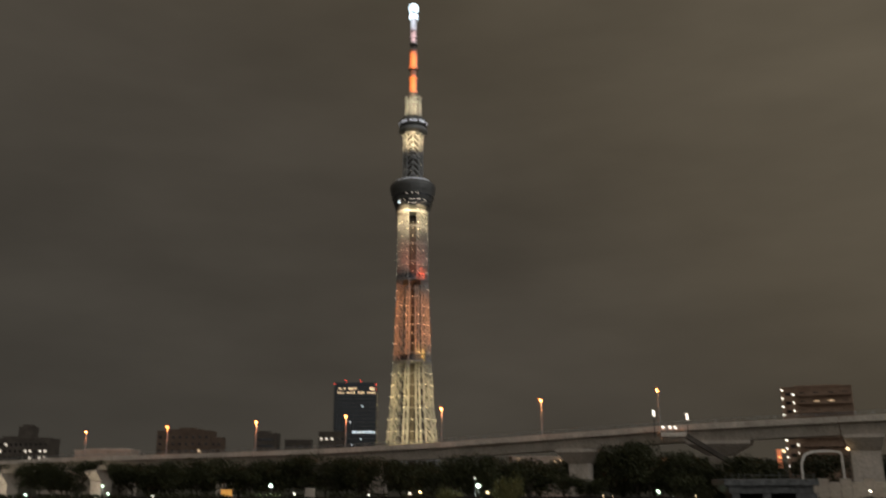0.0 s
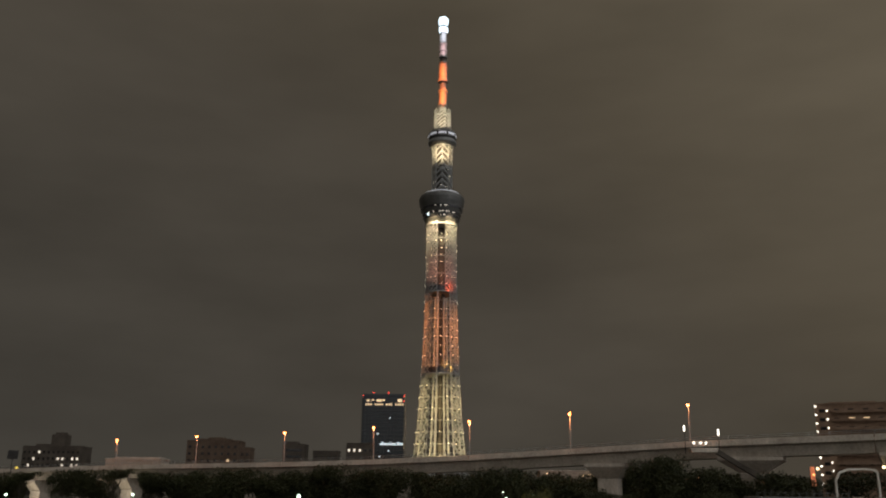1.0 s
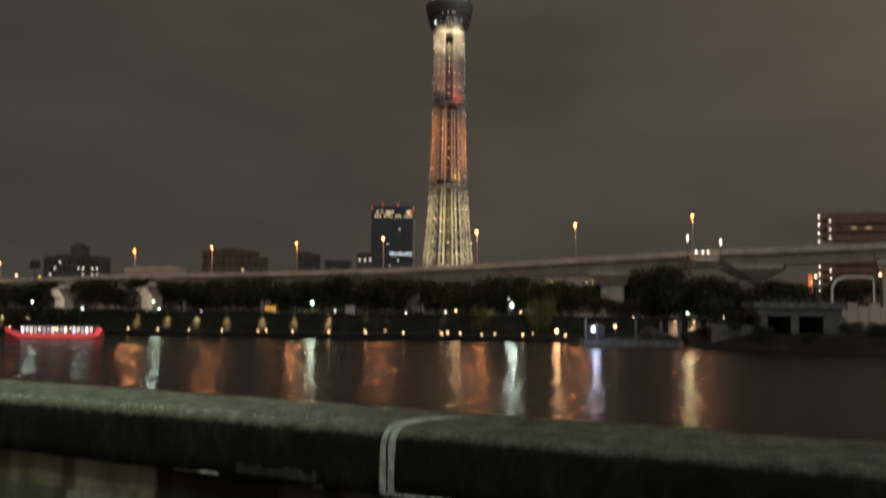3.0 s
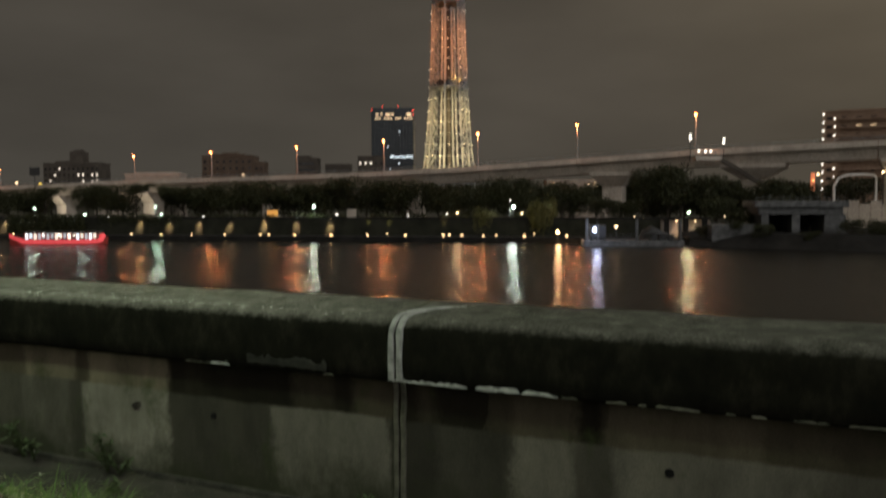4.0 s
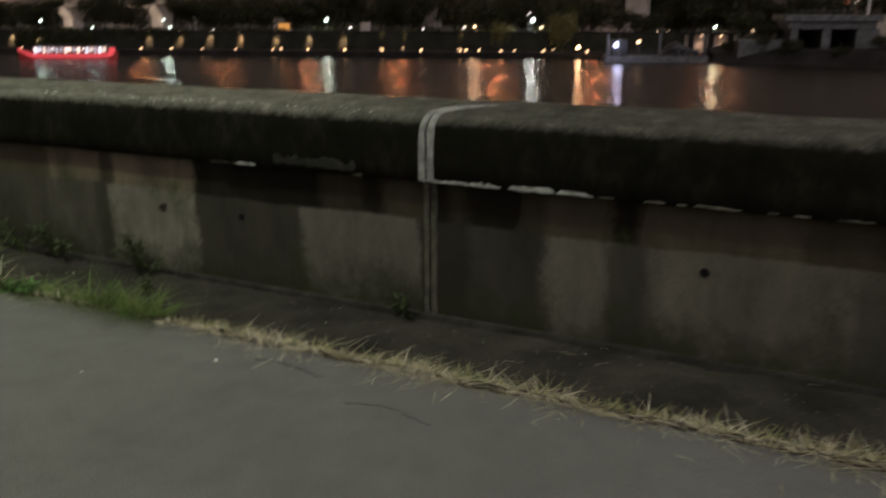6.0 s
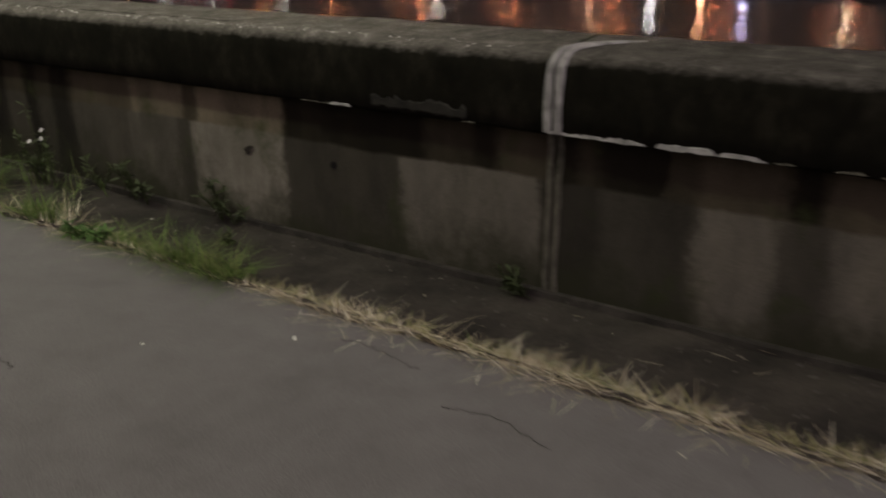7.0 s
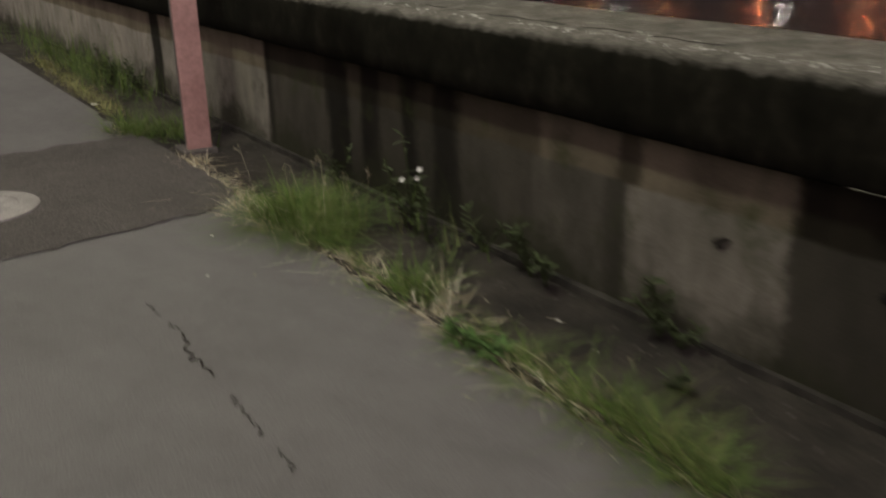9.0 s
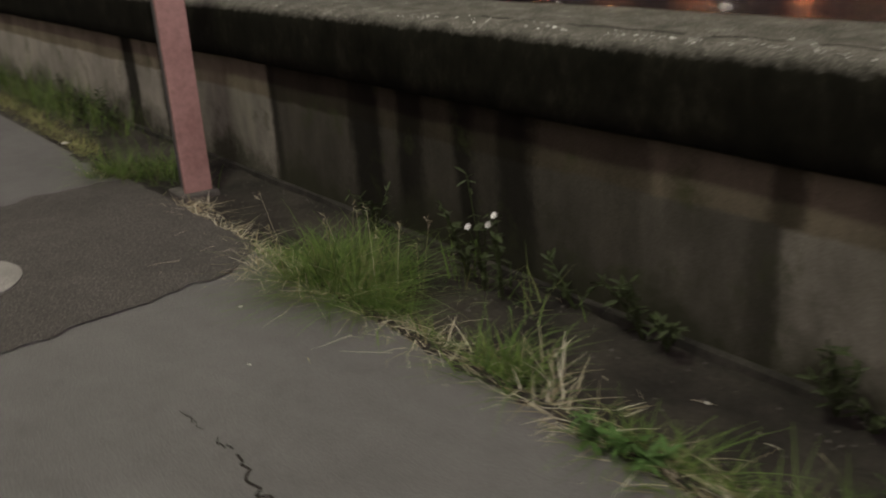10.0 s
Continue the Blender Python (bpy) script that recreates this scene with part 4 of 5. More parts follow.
for s, n, watts, tone in ((3.45, 4.7, 1000, (0.95, 0.88, 0.30)), (6.75, 4.7, 700, (0.95, 0.88, 0.30)), (15.2, 4.7, 800, (1.0, 0.78, 0.32)), (28.9, 4.7, 700, (0.95, 0.90, 0.30))):
    ob = thing("uplight", BANK @ pose(s, n - 0.2, -4.35), "small yellowish uplight at the foot of the revetment", "lamp", "uplights on the terrace")
    share("body", foot_body, ob, Matrix.Diagonal((1, 1, 0.4, 1)))
    share("bulb", bulb(M_foot_bulb, 0.11), ob, pose(0, 0, 0.28))
    lamp_light("uplight_beam", "SPOT", BANK @ Vector((s, n - 0.25, -3.95)), watts, tone, 0.08, BANK @ Vector((s, n + 0.55, -2.9)), 30, 0.8)


def park_lamp(u, v, z, material, r, label, ground=SHORE_Z):
    ob = thing("park_lamp", FAR @ pose(u, v, ground), label, "lamp", "park lamps on the far shore")
    h = z - ground
    part("pole", cyl(B(), 0.07, 0.05, 0, h - r * 0.8, 8), M_dark_metal, ob)
    part("collar", cyl(B(), 0.10, 0.16, h - r * 1.3, h - r * 0.8, 10), M_dark_metal, ob)
    share("globe", bulb(material, r), ob, pose(0, 0, h))


for s, z, mt, r in ((-55.3, -0.2, M_mercury, 0.21), (-58.1, -1.5, M_white_bulb, 0.13), (-46.0, -1.3, M_mercury, 0.22), (-41.7, -1.5, M_white_bulb, 0.09), (-33.2, 0.0, M_mercury, 0.20), (-32.2, -1.2, M_mercury, 0.21),
                    (-24.8, -1.5, M_white_bulb, 0.14), (-6.05, 0.0, M_mercury, 0.28), (-2.3, -1.2, M_white_bulb, 0.16), (9.1, -1.4, M_white_bulb, 0.14), (15.3, -1.2, M_white_bulb, 0.15), (16.9, -1.0, M_warm_bulb, 0.16),
                    (25.5, -0.1, M_mercury, 0.30), (25.0, 0.9, M_white_bulb, 0.11), (26.8, -1.1, M_warm_bulb, 0.19), (51.1, -1.0, M_mercury, 0.20), (56.2, -1.5, M_warm_bulb, 0.15), (59.55, -0.5, M_white_bulb, 0.14)):
    at = BANK @ Vector((s, 8.0, 0))
    at = FAR.inverted() @ at
    park_lamp(at.x, at.y, z, mt, r, "globe park lamp on a dark pole beside the river trees")
for u, v, z, mt, r in ((15.15, 119.0, -3.48, M_warm_bulb, 0.28), (30.56, 115, -4.55, M_warm_bulb, 0.17), (29.15, 135, -1.95, M_warm_bulb, 0.18), (30.65, 135, -2.0, M_warm_bulb, 0.18)):
    park_lamp(u, v, z, mt, r, "warm lamp low over the landing", WATER_Z + 0.1 if v < 120 else SHORE_Z)

for s, z, watts, colour in ((-6.05, -0.5, 300, (0.75, 1.0, 0.80)), (-32.6, -0.6, 240, (0.75, 1.0, 0.80)), (-55.3, -0.6, 200, (0.78, 1.0, 0.76)), (-46.0, -1.0, 120, (0.75, 1.0, 0.80)), (25.5, -0.6, 420, (0.85, 1.0, 0.88)),
                            (16.9, -1.0, 160, (1.0, 0.74, 0.42)), (51.1, -0.9, 220, (0.78, 1.0, 0.62))):
    lamp_light("park_light", "POINT", BANK @ Vector((s, 7.4, z)), watts, colour, 0.3)
lamp_light("landing_light", "POINT", far(15.15, 118.3, -3.4), 220, (1.0, 0.62, 0.30), 0.3)
lamp_light("barge_light", "POINT", far(18.9, 109.0, -2.7), 190, (0.58, 0.68, 1.0), 0.3)
# pale landing wall with two recesses lit from above
ob = thing("landing_wall", FAR @ pose(33.5, 121.5, 0, 0, 0, -10), "pale landing wall with two lamp-lit recesses", "wall")
part("wall", box(B(), -3.4, 3.4, 0.3, 0.8, -5.0, -1.9, 0.05), M_plaster, ob)
for x in (-2.6, 0.05, 2.6):
    part("buttress", box(B(), x - 0.35, x + 0.35, -0.35, 0.3, -5.0, -1.9, 0.05), M_dark_concrete, ob)
part("lintel", box(B(), -3.4, 3.4, -0.4, 0.9, -1.9, -1.6, 0.05), M_dark_concrete, ob)
for x in (-1.25, 1.3):
    part("wall_lamp", ball(B(), 0.12, x, -0.2, -2.08), M_warm_bulb, ob, "small warm wall lamp")
    lamp_light("recess_light", "SPOT", ob.matrix_world @ Vector((x, -0.22, -2.25)), 200, (1.0, 0.66, 0.42), 0.1, ob.matrix_world @ Vector((x, 0.25, -3.6)), 66, 0.5)
# notice boards
for u, v, z, w, h, mt, lab in ((-28.1, 136.9, -1.05, 1.7, 1.0, M_orange_board, "lit orange notice board among the trees"), (-15.2, 134.6, -1.15, 1.5, 1.5, M_plaster, "pale notice board on two posts")):
    ob = thing("notice_board", FAR @ pose(u, v, SHORE_Z), lab, "board")
    part("panel", box(B(), -w / 2, w / 2, -0.06, 0.06, z - h / 2 - SHORE_Z, z + h / 2 - SHORE_Z, 0.02), mt, ob)
    for s in (-1, 1):
        part("leg", box(B(), s * w * 0.4 - 0.05, s * w * 0.4 + 0.05, 0.07, 0.15, 0, z + h / 2 - SHORE_Z), M_dark_metal, ob)


ROAD = [(-320, 349, 1.6), (-230, 305, 3.2), (-136.5, 260, 5.0), (-86.9, 236, 6.3), (-37.8, 212.6, 6.9), (-15.4, 201.9, 7.4), (6.4, 191.4, 8.2), (27, 181.5, 9.3), (48.9, 171, 10.5), (78.1, 157, 11.4), (125, 134.5, 12.8), (190, 103, 14)]


def road_at(u):
    for a, b in zip(ROAD, ROAD[1:]):
        if a[0] <= u <= b[0]:
            f = (u - a[0]) / (b[0] - a[0])
            return Vector(a).lerp(Vector(b), f)



# ---- trees ----
def crown_mesh(seed, rx, rz, leaves, size, material, droop=0.0):
    r = random.Random(seed)
    lobes = [(Vector((r.uniform(-0.62, 0.62) * rx, r.uniform(-0.6, 0.6) * rx, r.uniform(-0.45, 0.55) * rz)), r.uniform(0.34, 0.58)) for _ in range(11)]
    verts, faces = [], []
    for _ in range(leaves):
        c, s = r.choice(lobes)
        d = Vector((r.gauss(0, 1), r.gauss(0, 1), r.gauss(0, 1))).normalized() * (r.random() ** 0.35) * s
        p = c + Vector((d.x * rx, d.y * rx, d.z * rz))
        if droop:
            p.z -= r.random() * droop * rz
        a = Vector((r.gauss(0, 1), r.gauss(0, 1), r.gauss(0, 0.6))).normalized() * size * r.uniform(0.6, 1.3)
        b = a.cross(Vector((r.gauss(0, 1), r.gauss(0, 1), r.gauss(0, 1)))).normalized() * size * 0.45
        if droop:
            a = Vector((a.x * 0.3, a.y * 0.3, -abs(a.z) - size))
        i = len(verts)
        verts += [p - a, p + b, p + a, p - b]
        faces.append((i, i + 1, i + 2, i + 3))
    return mesh_from("crown", verts, faces, material)


def trunk_mesh(h, seed):
    r = random.Random(seed)
    v, f = [], []
    prev, w = Vector((0, 0, -0.3)), 0.34
    for k in range(4):
        nxt = Vector((r.uniform(-0.2, 0.2), r.uniform(-0.2, 0.2), h * (k + 1) / 4))
        bar(v, f, prev, nxt, w)
        prev, w = nxt, w * 0.78
    for k in range(6):
        z = h * r.uniform(0.4, 0.85)
        a = r.uniform(0, math.tau)
        bar(v, f, (0, 0, z), (1.7 * math.cos(a), 1.7 * math.sin(a), z + r.uniform(0.9, 1.9)), 0.13)
    return mesh_from("trunk", v, f, M_bark)


CROWNS = [crown_mesh(20 + k, 4.2, 2.9, 3000, 0.22, M_leaf) for k in range(6)]
TRUNKS = [trunk_mesh(3.0, 40 + k) for k in range(3)]
WILLOW = crown_mesh(77, 2.3, 2.7, 4200, 0.15, M_willow, 0.75)


def tree(u, v, top, scale=1.0, squash=1.0, willow=False, ground=SHORE_Z):
    ob = thing("tree", FAR @ pose(u, v, ground, 0, 0, rnd.uniform(0, 360)), "dense dark street tree in full leaf on the far shore" if not willow else "small olive willow lit by a park lamp", "tree", "trees of the far shore")
    h = top - ground
    share("trunk", rnd.choice(TRUNKS), ob, Matrix.Diagonal((scale * 0.8, scale * 0.8, h / 5.5, 1)))
    if willow:
        share("crown", WILLOW, ob, Matrix.Translation((0, 0, h * 0.66)) @ Matrix.Diagonal((scale, scale, h / 5.5, 1)))
    else:
        zz = h / 8.4 * squash
        share("crown", rnd.choice(CROWNS), ob, Matrix.Translation((0, 0, h - 2.75 * zz)) @ Matrix.Diagonal((scale, scale, zz, 1)))


for u, top in ((-86, 3.0), (-80, 3.0), (-75.5, 2.8), (-74, 3.2), (-62.5, 3.9), (-58.6, 4.3), (-48.4, 4.3), (-45.5, 3.8), (-42, 4.0), (-39, 3.9), (-35, 4.0), (-31, 4.2), (-26.5, 4.4), (-22, 4.3), (-17.5, 4.6), (-13, 4.5), (-8.5, 4.5), (-4.5, 4.0),
               (-0.5, 3.0), (7.4, 4.6), (11.0, 4.6), (16.0, 3.8), (19.5, 3.6), (22.0, 3.0), (25.6, 1.6), (29.4, 1.2), (34.6, 6.2), (37.5, 7.0), (40.6, 6.6), (44.5, 5.6), (49.5, 4.2), (55, 4.2), (59.5, 3.9)):
    k = 1.25 if u < 2 else 1.0
    size = rnd.uniform(0.85, 1.05) if not -64 < u < -46 else 0.74
    tree(u * k, (149 + rnd.uniform(-3, 3)) * k, 1.6 + (top - 1.6 + rnd.uniform(-0.2, 0.3)) * k, size * k)
for u, top in ((-84, 2.0), (-77, 2.0), (-61, 2.2), (-45, 2.6), (-38, 2.6), (-30, 2.6), (-24, 2.8), (-15, 3.0), (-9, 3.0), (-2, 2.8), (4, 2.6), (13, 3.0), (20, 1.8), (37.5, 3.4), (41, 3.8), (46, 3.4), (52, 3.2), (57, 2.8), (63, 3.0)):
    k = 1.2 if u < 2 else 1.0
    tree(u * k, (158 + rnd.uniform(-2, 2)) * k, 1.6 + (top - 1.0) * k, 1.1 * k, 1.25)
# high crowns that meet over the piers
for u, top in ((-69.2, 3.7), (-53.6, 4.3)):
    tree(u * 1.25, 184, 1.6 + (top - 1.6) * 1.25, 1.0, 0.55)
for k in range(26):
    u = -150 + 9.5 * k + rnd.uniform(-2, 2)
    c = road_at(u)
    tree(u + 8, c.y + 22 + rnd.uniform(-3, 3), min(c.z - 2.2, 5.4) + rnd.uniform(-0.5, 0.5), 1.5, 1.3)
tree(14.0, 127.5, 1.9, 1.0, 1, True, -4.35)
tree(5.6, 130, 0.1, 0.95, 1, True, -4.35)
tree(42.5, 136, 1.2, 0.7)
for u, top in ((38, 6.6), (45, 6.4), (52, 6.2), (59, 5.8), (66, 5.6), (73, 5.2)):
    tree(u, 190, top, 1.6, 1.5)
# clipped hedge on the upper bank
for u, w, z in ((12.6, 5.6, -1.6), (1.5, 6.0, -1.9), (-8, 9, -1.7), (-20, 12, -1.75), (-34, 13, -1.7), (-50, 15, -1.7), (-66, 14, -1.7)):
    r = random.Random(int(u * 10))
    verts, faces = [], []
    for _ in range(2600):
        p = Vector((r.uniform(-w / 2, w / 2), r.uniform(-0.6, 0.6), r.uniform(-2.8, 0.55) + 0.2 * noise.noise((u + r.random(), 0, 0))))
        a = Vector((r.gauss(0, 1), r.gauss(0, 1), r.gauss(0, 1))).normalized() * 0.22
        b = a.cross(Vector((r.gauss(0, 1), r.gauss(0, 1), 1))).normalized() * 0.12
        i = len(verts)
        verts += [p - a, p + b, p + a, p - b]
        faces.append((i, i + 1, i + 2, i + 3))
    ob = new("hedge", mesh_from("hedge", verts, faces, M_leaf))
    tagged(ob, "dark clipped hedge above the river terrace", "hedge", "hedges of the far shore")
    ob.matrix_world = FAR @ pose(u, 134.5 - 0.17 * u * 0.5, z, 0, 0, -10)


# ---- elevated road ----
viaduct = thing("viaduct", FAR, "long pale concrete elevated motorway on piers", "viaduct", kind="structure")
section = [(0.0, 0.0), (0.0, -1.1), (0.35, -1.25), (1.2, -1.35), (2.0, -3.3), (8.5, -3.3), (9.6, -1.35), (11, -1.2), (11, 0.0), (10.75, 0.0), (10.75, -0.9), (0.25, -0.9), (0.25, 0.0)]
back = Vector((0.433, 0.901))
for a, b in zip(ROAD, ROAD[1:]):
    k = max(1, int((Vector(b) - Vector(a)).length / 22))
    for j in range(k):
        p, q = Vector(a).lerp(Vector(b), j / k), Vector(a).lerp(Vector(b), (j + 1) / k)
        q = q.lerp(p, 0.006)
        bm = B()
        r0 = [bm.verts.new((p.x + back.x * y, p.y + back.y * y, p.z + z)) for y, z in section]
        r1 = [bm.verts.new((q.x + back.x * y, q.y + back.y * y, q.z + z)) for y, z in section]
        for m in range(len(section)):
            bm.faces.new((r0[m], r1[m], r1[(m + 1) % len(section)], r0[(m + 1) % len(section)]))
        bm.faces.new(r0)
        bm.faces.new(list(reversed(r1)))
        part("deck_span", bm, M_deck, viaduct)
        v, f = [], []
        for y in (0.12,):
            for h in (0.35, 0.7):
                bar(v, f, (p.x + back.x * y, p.y + back.y * y, p.z + h), (q.x + back.x * y, q.y + back.y * y, q.z + h), 0.08)
            for m in range(9):
                e = p.lerp(q, m / 9)
                bar(v, f, (e.x + back.x * y, e.y + back.y * y, e.z), (e.x + back.x * y, e.y + back.y * y, e.z + 0.72), 0.08)
        share("guard_rail", mesh_from("guard_rail", v, f, M_steel), viaduct, I4)
for u, top, foot in ((-205, 2.4, 1.6), (-160, 2.4, 1.6), (-115.8, 2.0, 2.0), (-84.7, 2.0, 2.0), (-48, 2.6, 1.7), (-10, 2.6, 1.7), (33.0, 4.2, 2.1), (58.4, 6.0, 2.2), (81.5, 3.4, 2.6), (118, 3.4, 2.6)):
    c = road_at(u)
    bm = B()
    rows = []
    for z, half, y0, y1 in ((c.z - 3.25, top, 1.2, 9.8), (c.z - 3.9, top, 1.2, 9.8), (c.z - 6.2, foot, 3.3, 7.2)):
        rows.append([bm.verts.new(q) for q in ((-half, y0, z), (half, y0, z), (half, y1, z), (-half, y1, z))])
    for lo, hi in zip(rows, rows[1:]):
        for k in range(4):
            bm.faces.new((lo[k], lo[(k + 1) % 4], hi[(k + 1) % 4], hi[k]))
    bm.faces.new(rows[0])
    bm.faces.new(list(reversed(rows[-1])))
    bmesh.ops.recalc_face_normals(bm, faces=bm.faces)
    part("pier_head", bm, M_deck, viaduct, "flared pier head", at=pose(c.x, c.y, 0, 0, 0, -25.6))
    bm = B()
    box(bm, -foot, foot, 3.3, 7.2, SHORE_Z - 0.4, c.z - 6.2, 0.2)
    part("pier", bm, M_deck, viaduct, at=pose(c.x, c.y, 0, 0, 0, -25.6))

for u in (-115.8, -84.7):
    c = road_at(u)
    lamp_light("pier_light", "POINT", far(c.x + 0.6, c.y - 1.2, -1.2), 420, (1.0, 0.90, 0.72), 0.3)

sod_head = finish("lamp_head", box(B(), -0.3, 0.3, -0.75, 0.55, 0.08, 0.28, 0.06), M_dark_metal)
for u, zh in ((-136.3, 10.1), (-86.6, 12.9), (-62.1, 13.4), (-37.7, 13.9), (-15.4, 14.6), (6.35, 15.5), (26.95, 16.5), (48.8, 17.6), (-190, 10.5)):
    c = road_at(u)
    ob = thing("street_lamp", FAR @ pose(c.x + back.x * 0.6, c.y + back.y * 0.6, c.z - 0.9, 0, 0, -25.6), "tall road lamp with an orange sodium light on the viaduct", "lamp", "road lamps on the viaduct")
    h = zh - c.z + 0.9
    part("pole", cyl(B(), 0.13, 0.08, 0, h, 8), M_steel, ob)
    head = share("lamp_head", sod_head, ob, pose(0, 0, h))
    share("bulb", bulb(M_sodium, 0.30), head, pose(0, -0.15, -0.1))
    lamp_light("sodium_light", "POINT", ob.matrix_world @ Vector((0, -0.9, h - 0.3)), 2200, (1.0, 0.31, 0.12), 0.5)
# white lamps of the stair tower beside the viaduct
for u, v, z0, z in ((47.0, 168, 9.2, 12.6), (53.5, 168, 9.6, 11.9)):
    ob = thing("street_lamp", FAR @ pose(u, v, z0 - 1.2), "slim white lamp beside the viaduct stair", "lamp", "white lamps at the stair")
    part("pole", cyl(B(), 0.09, 0.07, 0, z - z0 + 0.8, 8), M_dark_metal, ob)
    part("tube", cyl(B(), 0.16, 0.16, z - z0 + 0.8, z - z0 + 1.9, 10), M_white_bulb, ob)
ob = thing("stair_tower", FAR @ pose(50.3, 168, 0), "lit emergency stair landing at the viaduct's edge", "stair")
part("landing", box(B(), -2.6, 2.6, -1.5, 1.2, 8.2, 9.0, 0.1), M_deck, ob)
for x in (-2.3, -1.2, 0, 1.2, 2.3):
    part("railing_post", box(B(), x - 0.07, x + 0.07, -1.4, -1.26, 9.0, 10.2), M_steel, ob)
for x in (-1.9, -0.6, 0.4):
    part("lamp", ball(B(), 0.24, x, -1.0, 10.0), M_white_bulb, ob)
v, f = [], []
for k in range(14):
    bar(v, f, (2.6 + 0.9 * k, -1.6, 8.6 - 0.55 * k), (2.6 + 0.9 * k, 0.6, 8.6 - 0.55 * k), 0.34)
bar(v, f, (2.2, -1.7, 8.4), (15.0, -1.7, 0.6), 0.9)
share("stair_flight", mesh_from("stair_flight", v, f, M_grey_wall), ob, I4)
# road sign
ob = thing("road_sign", FAR @ pose(-120.5, 250, 4.0), "dark back of a road sign on a mast", "sign")
part("mast", cyl(B(), 0.15, 0.12, 0, 5.4, 8), M_dark_metal, ob)
part("panel", box(B(), -1.5, 1.5, -0.12, 0.1, 4.0, 6.4, 0.05), M_dark_metal, ob)


# ---- buildings ----
def building(name, u, v, w, d, z0, z1, wall, label, cols, rows, lit=(), turn=0, lit_mat=None, first=0.18, pane_h=1.1, pane_w=None, extra=()):
    ob = thing(name, FAR @ pose(u, v, 0, 0, 0, turn), label, "building")
    part("wall", box(B(), -w / 2, w / 2, 0, d, z0, z1, 0.08), wall, ob)
    part("roof", box(B(), -w / 2 - 0.15, w / 2 + 0.15, -0.15, d + 0.15, z1, z1 + 0.5, 0.06), wall, ob)
    for x0, x1, y0, y1, a, b in extra:
        part("roof_structure", box(B(), x0, x1, y0, y1, a, b, 0.06), wall, ob)
    if cols:
        pw = pane_w or w / cols * 0.40
        shape = {}
        for mt in (M_pane, lit_mat or M_lit_warm):
            shape[mt.name] = finish("window", box(B(), -pw / 2, pw / 2, -0.10, 0.05, -pane_h / 2, pane_h / 2, 0.03), mt)
        for r in range(rows):
            for c in range(cols):
                x = -w / 2 + w * (c + 0.5) / cols
                z = z1 - (z1 - z0) * first / rows - 1.4 - r * 3.0
                if z - pane_h / 2 < z0:
                    continue
                mt = (lit_mat or M_lit_warm) if (c, r) in lit else M_pane
                share("window", shape[mt.name], ob, pose(x, -0.02, z), "lit window" if (c, r) in lit else "")
    return ob


building("apartment_block", -184.5, 420, 27.5, 14, SHORE_Z, 18.0, M_grey_wall, "dim grey apartment block with a few lit windows", 12, 4, {(2, 1), (3, 0), (1, 2), (8, 1), (10, 1), (11, 1), (7, 1), (10, 2), (11, 2), (8, 2), (8, 3)}, lit_mat=M_lit_white, extra=((-1.5, 4.6, 2, 10, 18, 24.0), (-0.3, 3.4, 3, 9, 24, 25.0), (-9, -1.5, 3, 10, 18, 19.6), (5.6, 12, 3, 10, 18, 18.9)))
building("apartment_block", -102.9, 400, 23.5, 14, SHORE_Z, 20.4, M_brick, "dark brown block of flats with one lit window", 8, 4, {(6, 2)}, extra=((-7, 7.5, 2, 10, 20.4, 21.6), (-3, 4, 3, 9, 21.6, 22.3)))
building("apartment_block", -89.0, 404, 4.6, 10, SHORE_Z, 17.5, M_brick, "narrow dark brown annex beside the flats", 2, 3)
building("office_block", -69.3, 420, 10.4, 12, SHORE_Z, 20.0, M_grey_wall, "low office block with pale floor bands", 1, 4, {(0, 3)}, pane_w=7.6, lit_mat=M_lit_white, extra=((-5.1, 1.5, 1, 9, 20, 21.6),))
building("office_block", -55.4, 430, 12.4, 10, SHORE_Z, 17.3, M_grey_wall, "dark low building with a flat roof", 4, 3, {(3, 2)})
building("office_block", -37, 410, 12.5, 10, SHORE_Z, 20.2, M_grey_wall, "small dark building with lit upper windows", 5, 3, {(0, 0), (1, 0), (2, 0), (1, 2)}, lit_mat=M_lit_white)
building("house", -90.5, 262, 16.5, 8, SHORE_Z, 8.3, M_plaster, "low pale plastered house behind the viaduct", 4, 1, extra=((-6, 7, 1, 7, 8.3, 9.2),))
building("house", -118, 300, 12, 8, SHORE_Z, 6.8, M_plaster, "low pale house with warm windows", 4, 1, {(0, 0), (3, 0)})
flats = building("apartment_block", 142, 300, 23, 14, SHORE_Z, 30.2, M_tile, "tall brown apartment block with open lit stairs", 5, 9, {(2, 1), (3, 1)}, turn=-24, lit_mat=M_lit_warm, extra=((-7, 8, 2, 10, 30, 31.2),))
for k in range(10):
    share("stair_light", bulb(M_white_bulb, 0.33), flats, pose(-11.2, -0.4, 29.6 - 2.9 * k), "round stair light")
    share("stair_light", bulb(M_white_bulb, 0.30), flats, pose(-7.6, -0.4, 28.0 - 2.9 * k), "round stair light")
for k in range(9):
    part("balcony", box(B(), -6.2, 11.2, -1.1, 0, 27.2 - 2.9 * k, 28.2 - 2.9 * k, 0.05), M_tile, flats)
hall = building("hall", 34.5, 232, 16, 8, SHORE_Z, 5.4, M_plaster, "low pale hall seen beneath the viaduct", 6, 1)
for x, z in ((-6.4, 5.0), (3.2, 4.7), (4.6, 4.9), (5.6, 4.4), (6.4, 4.0)):
    share("lamp", bulb(M_warm_bulb, 0.2), hall, pose(x, -0.4, z))

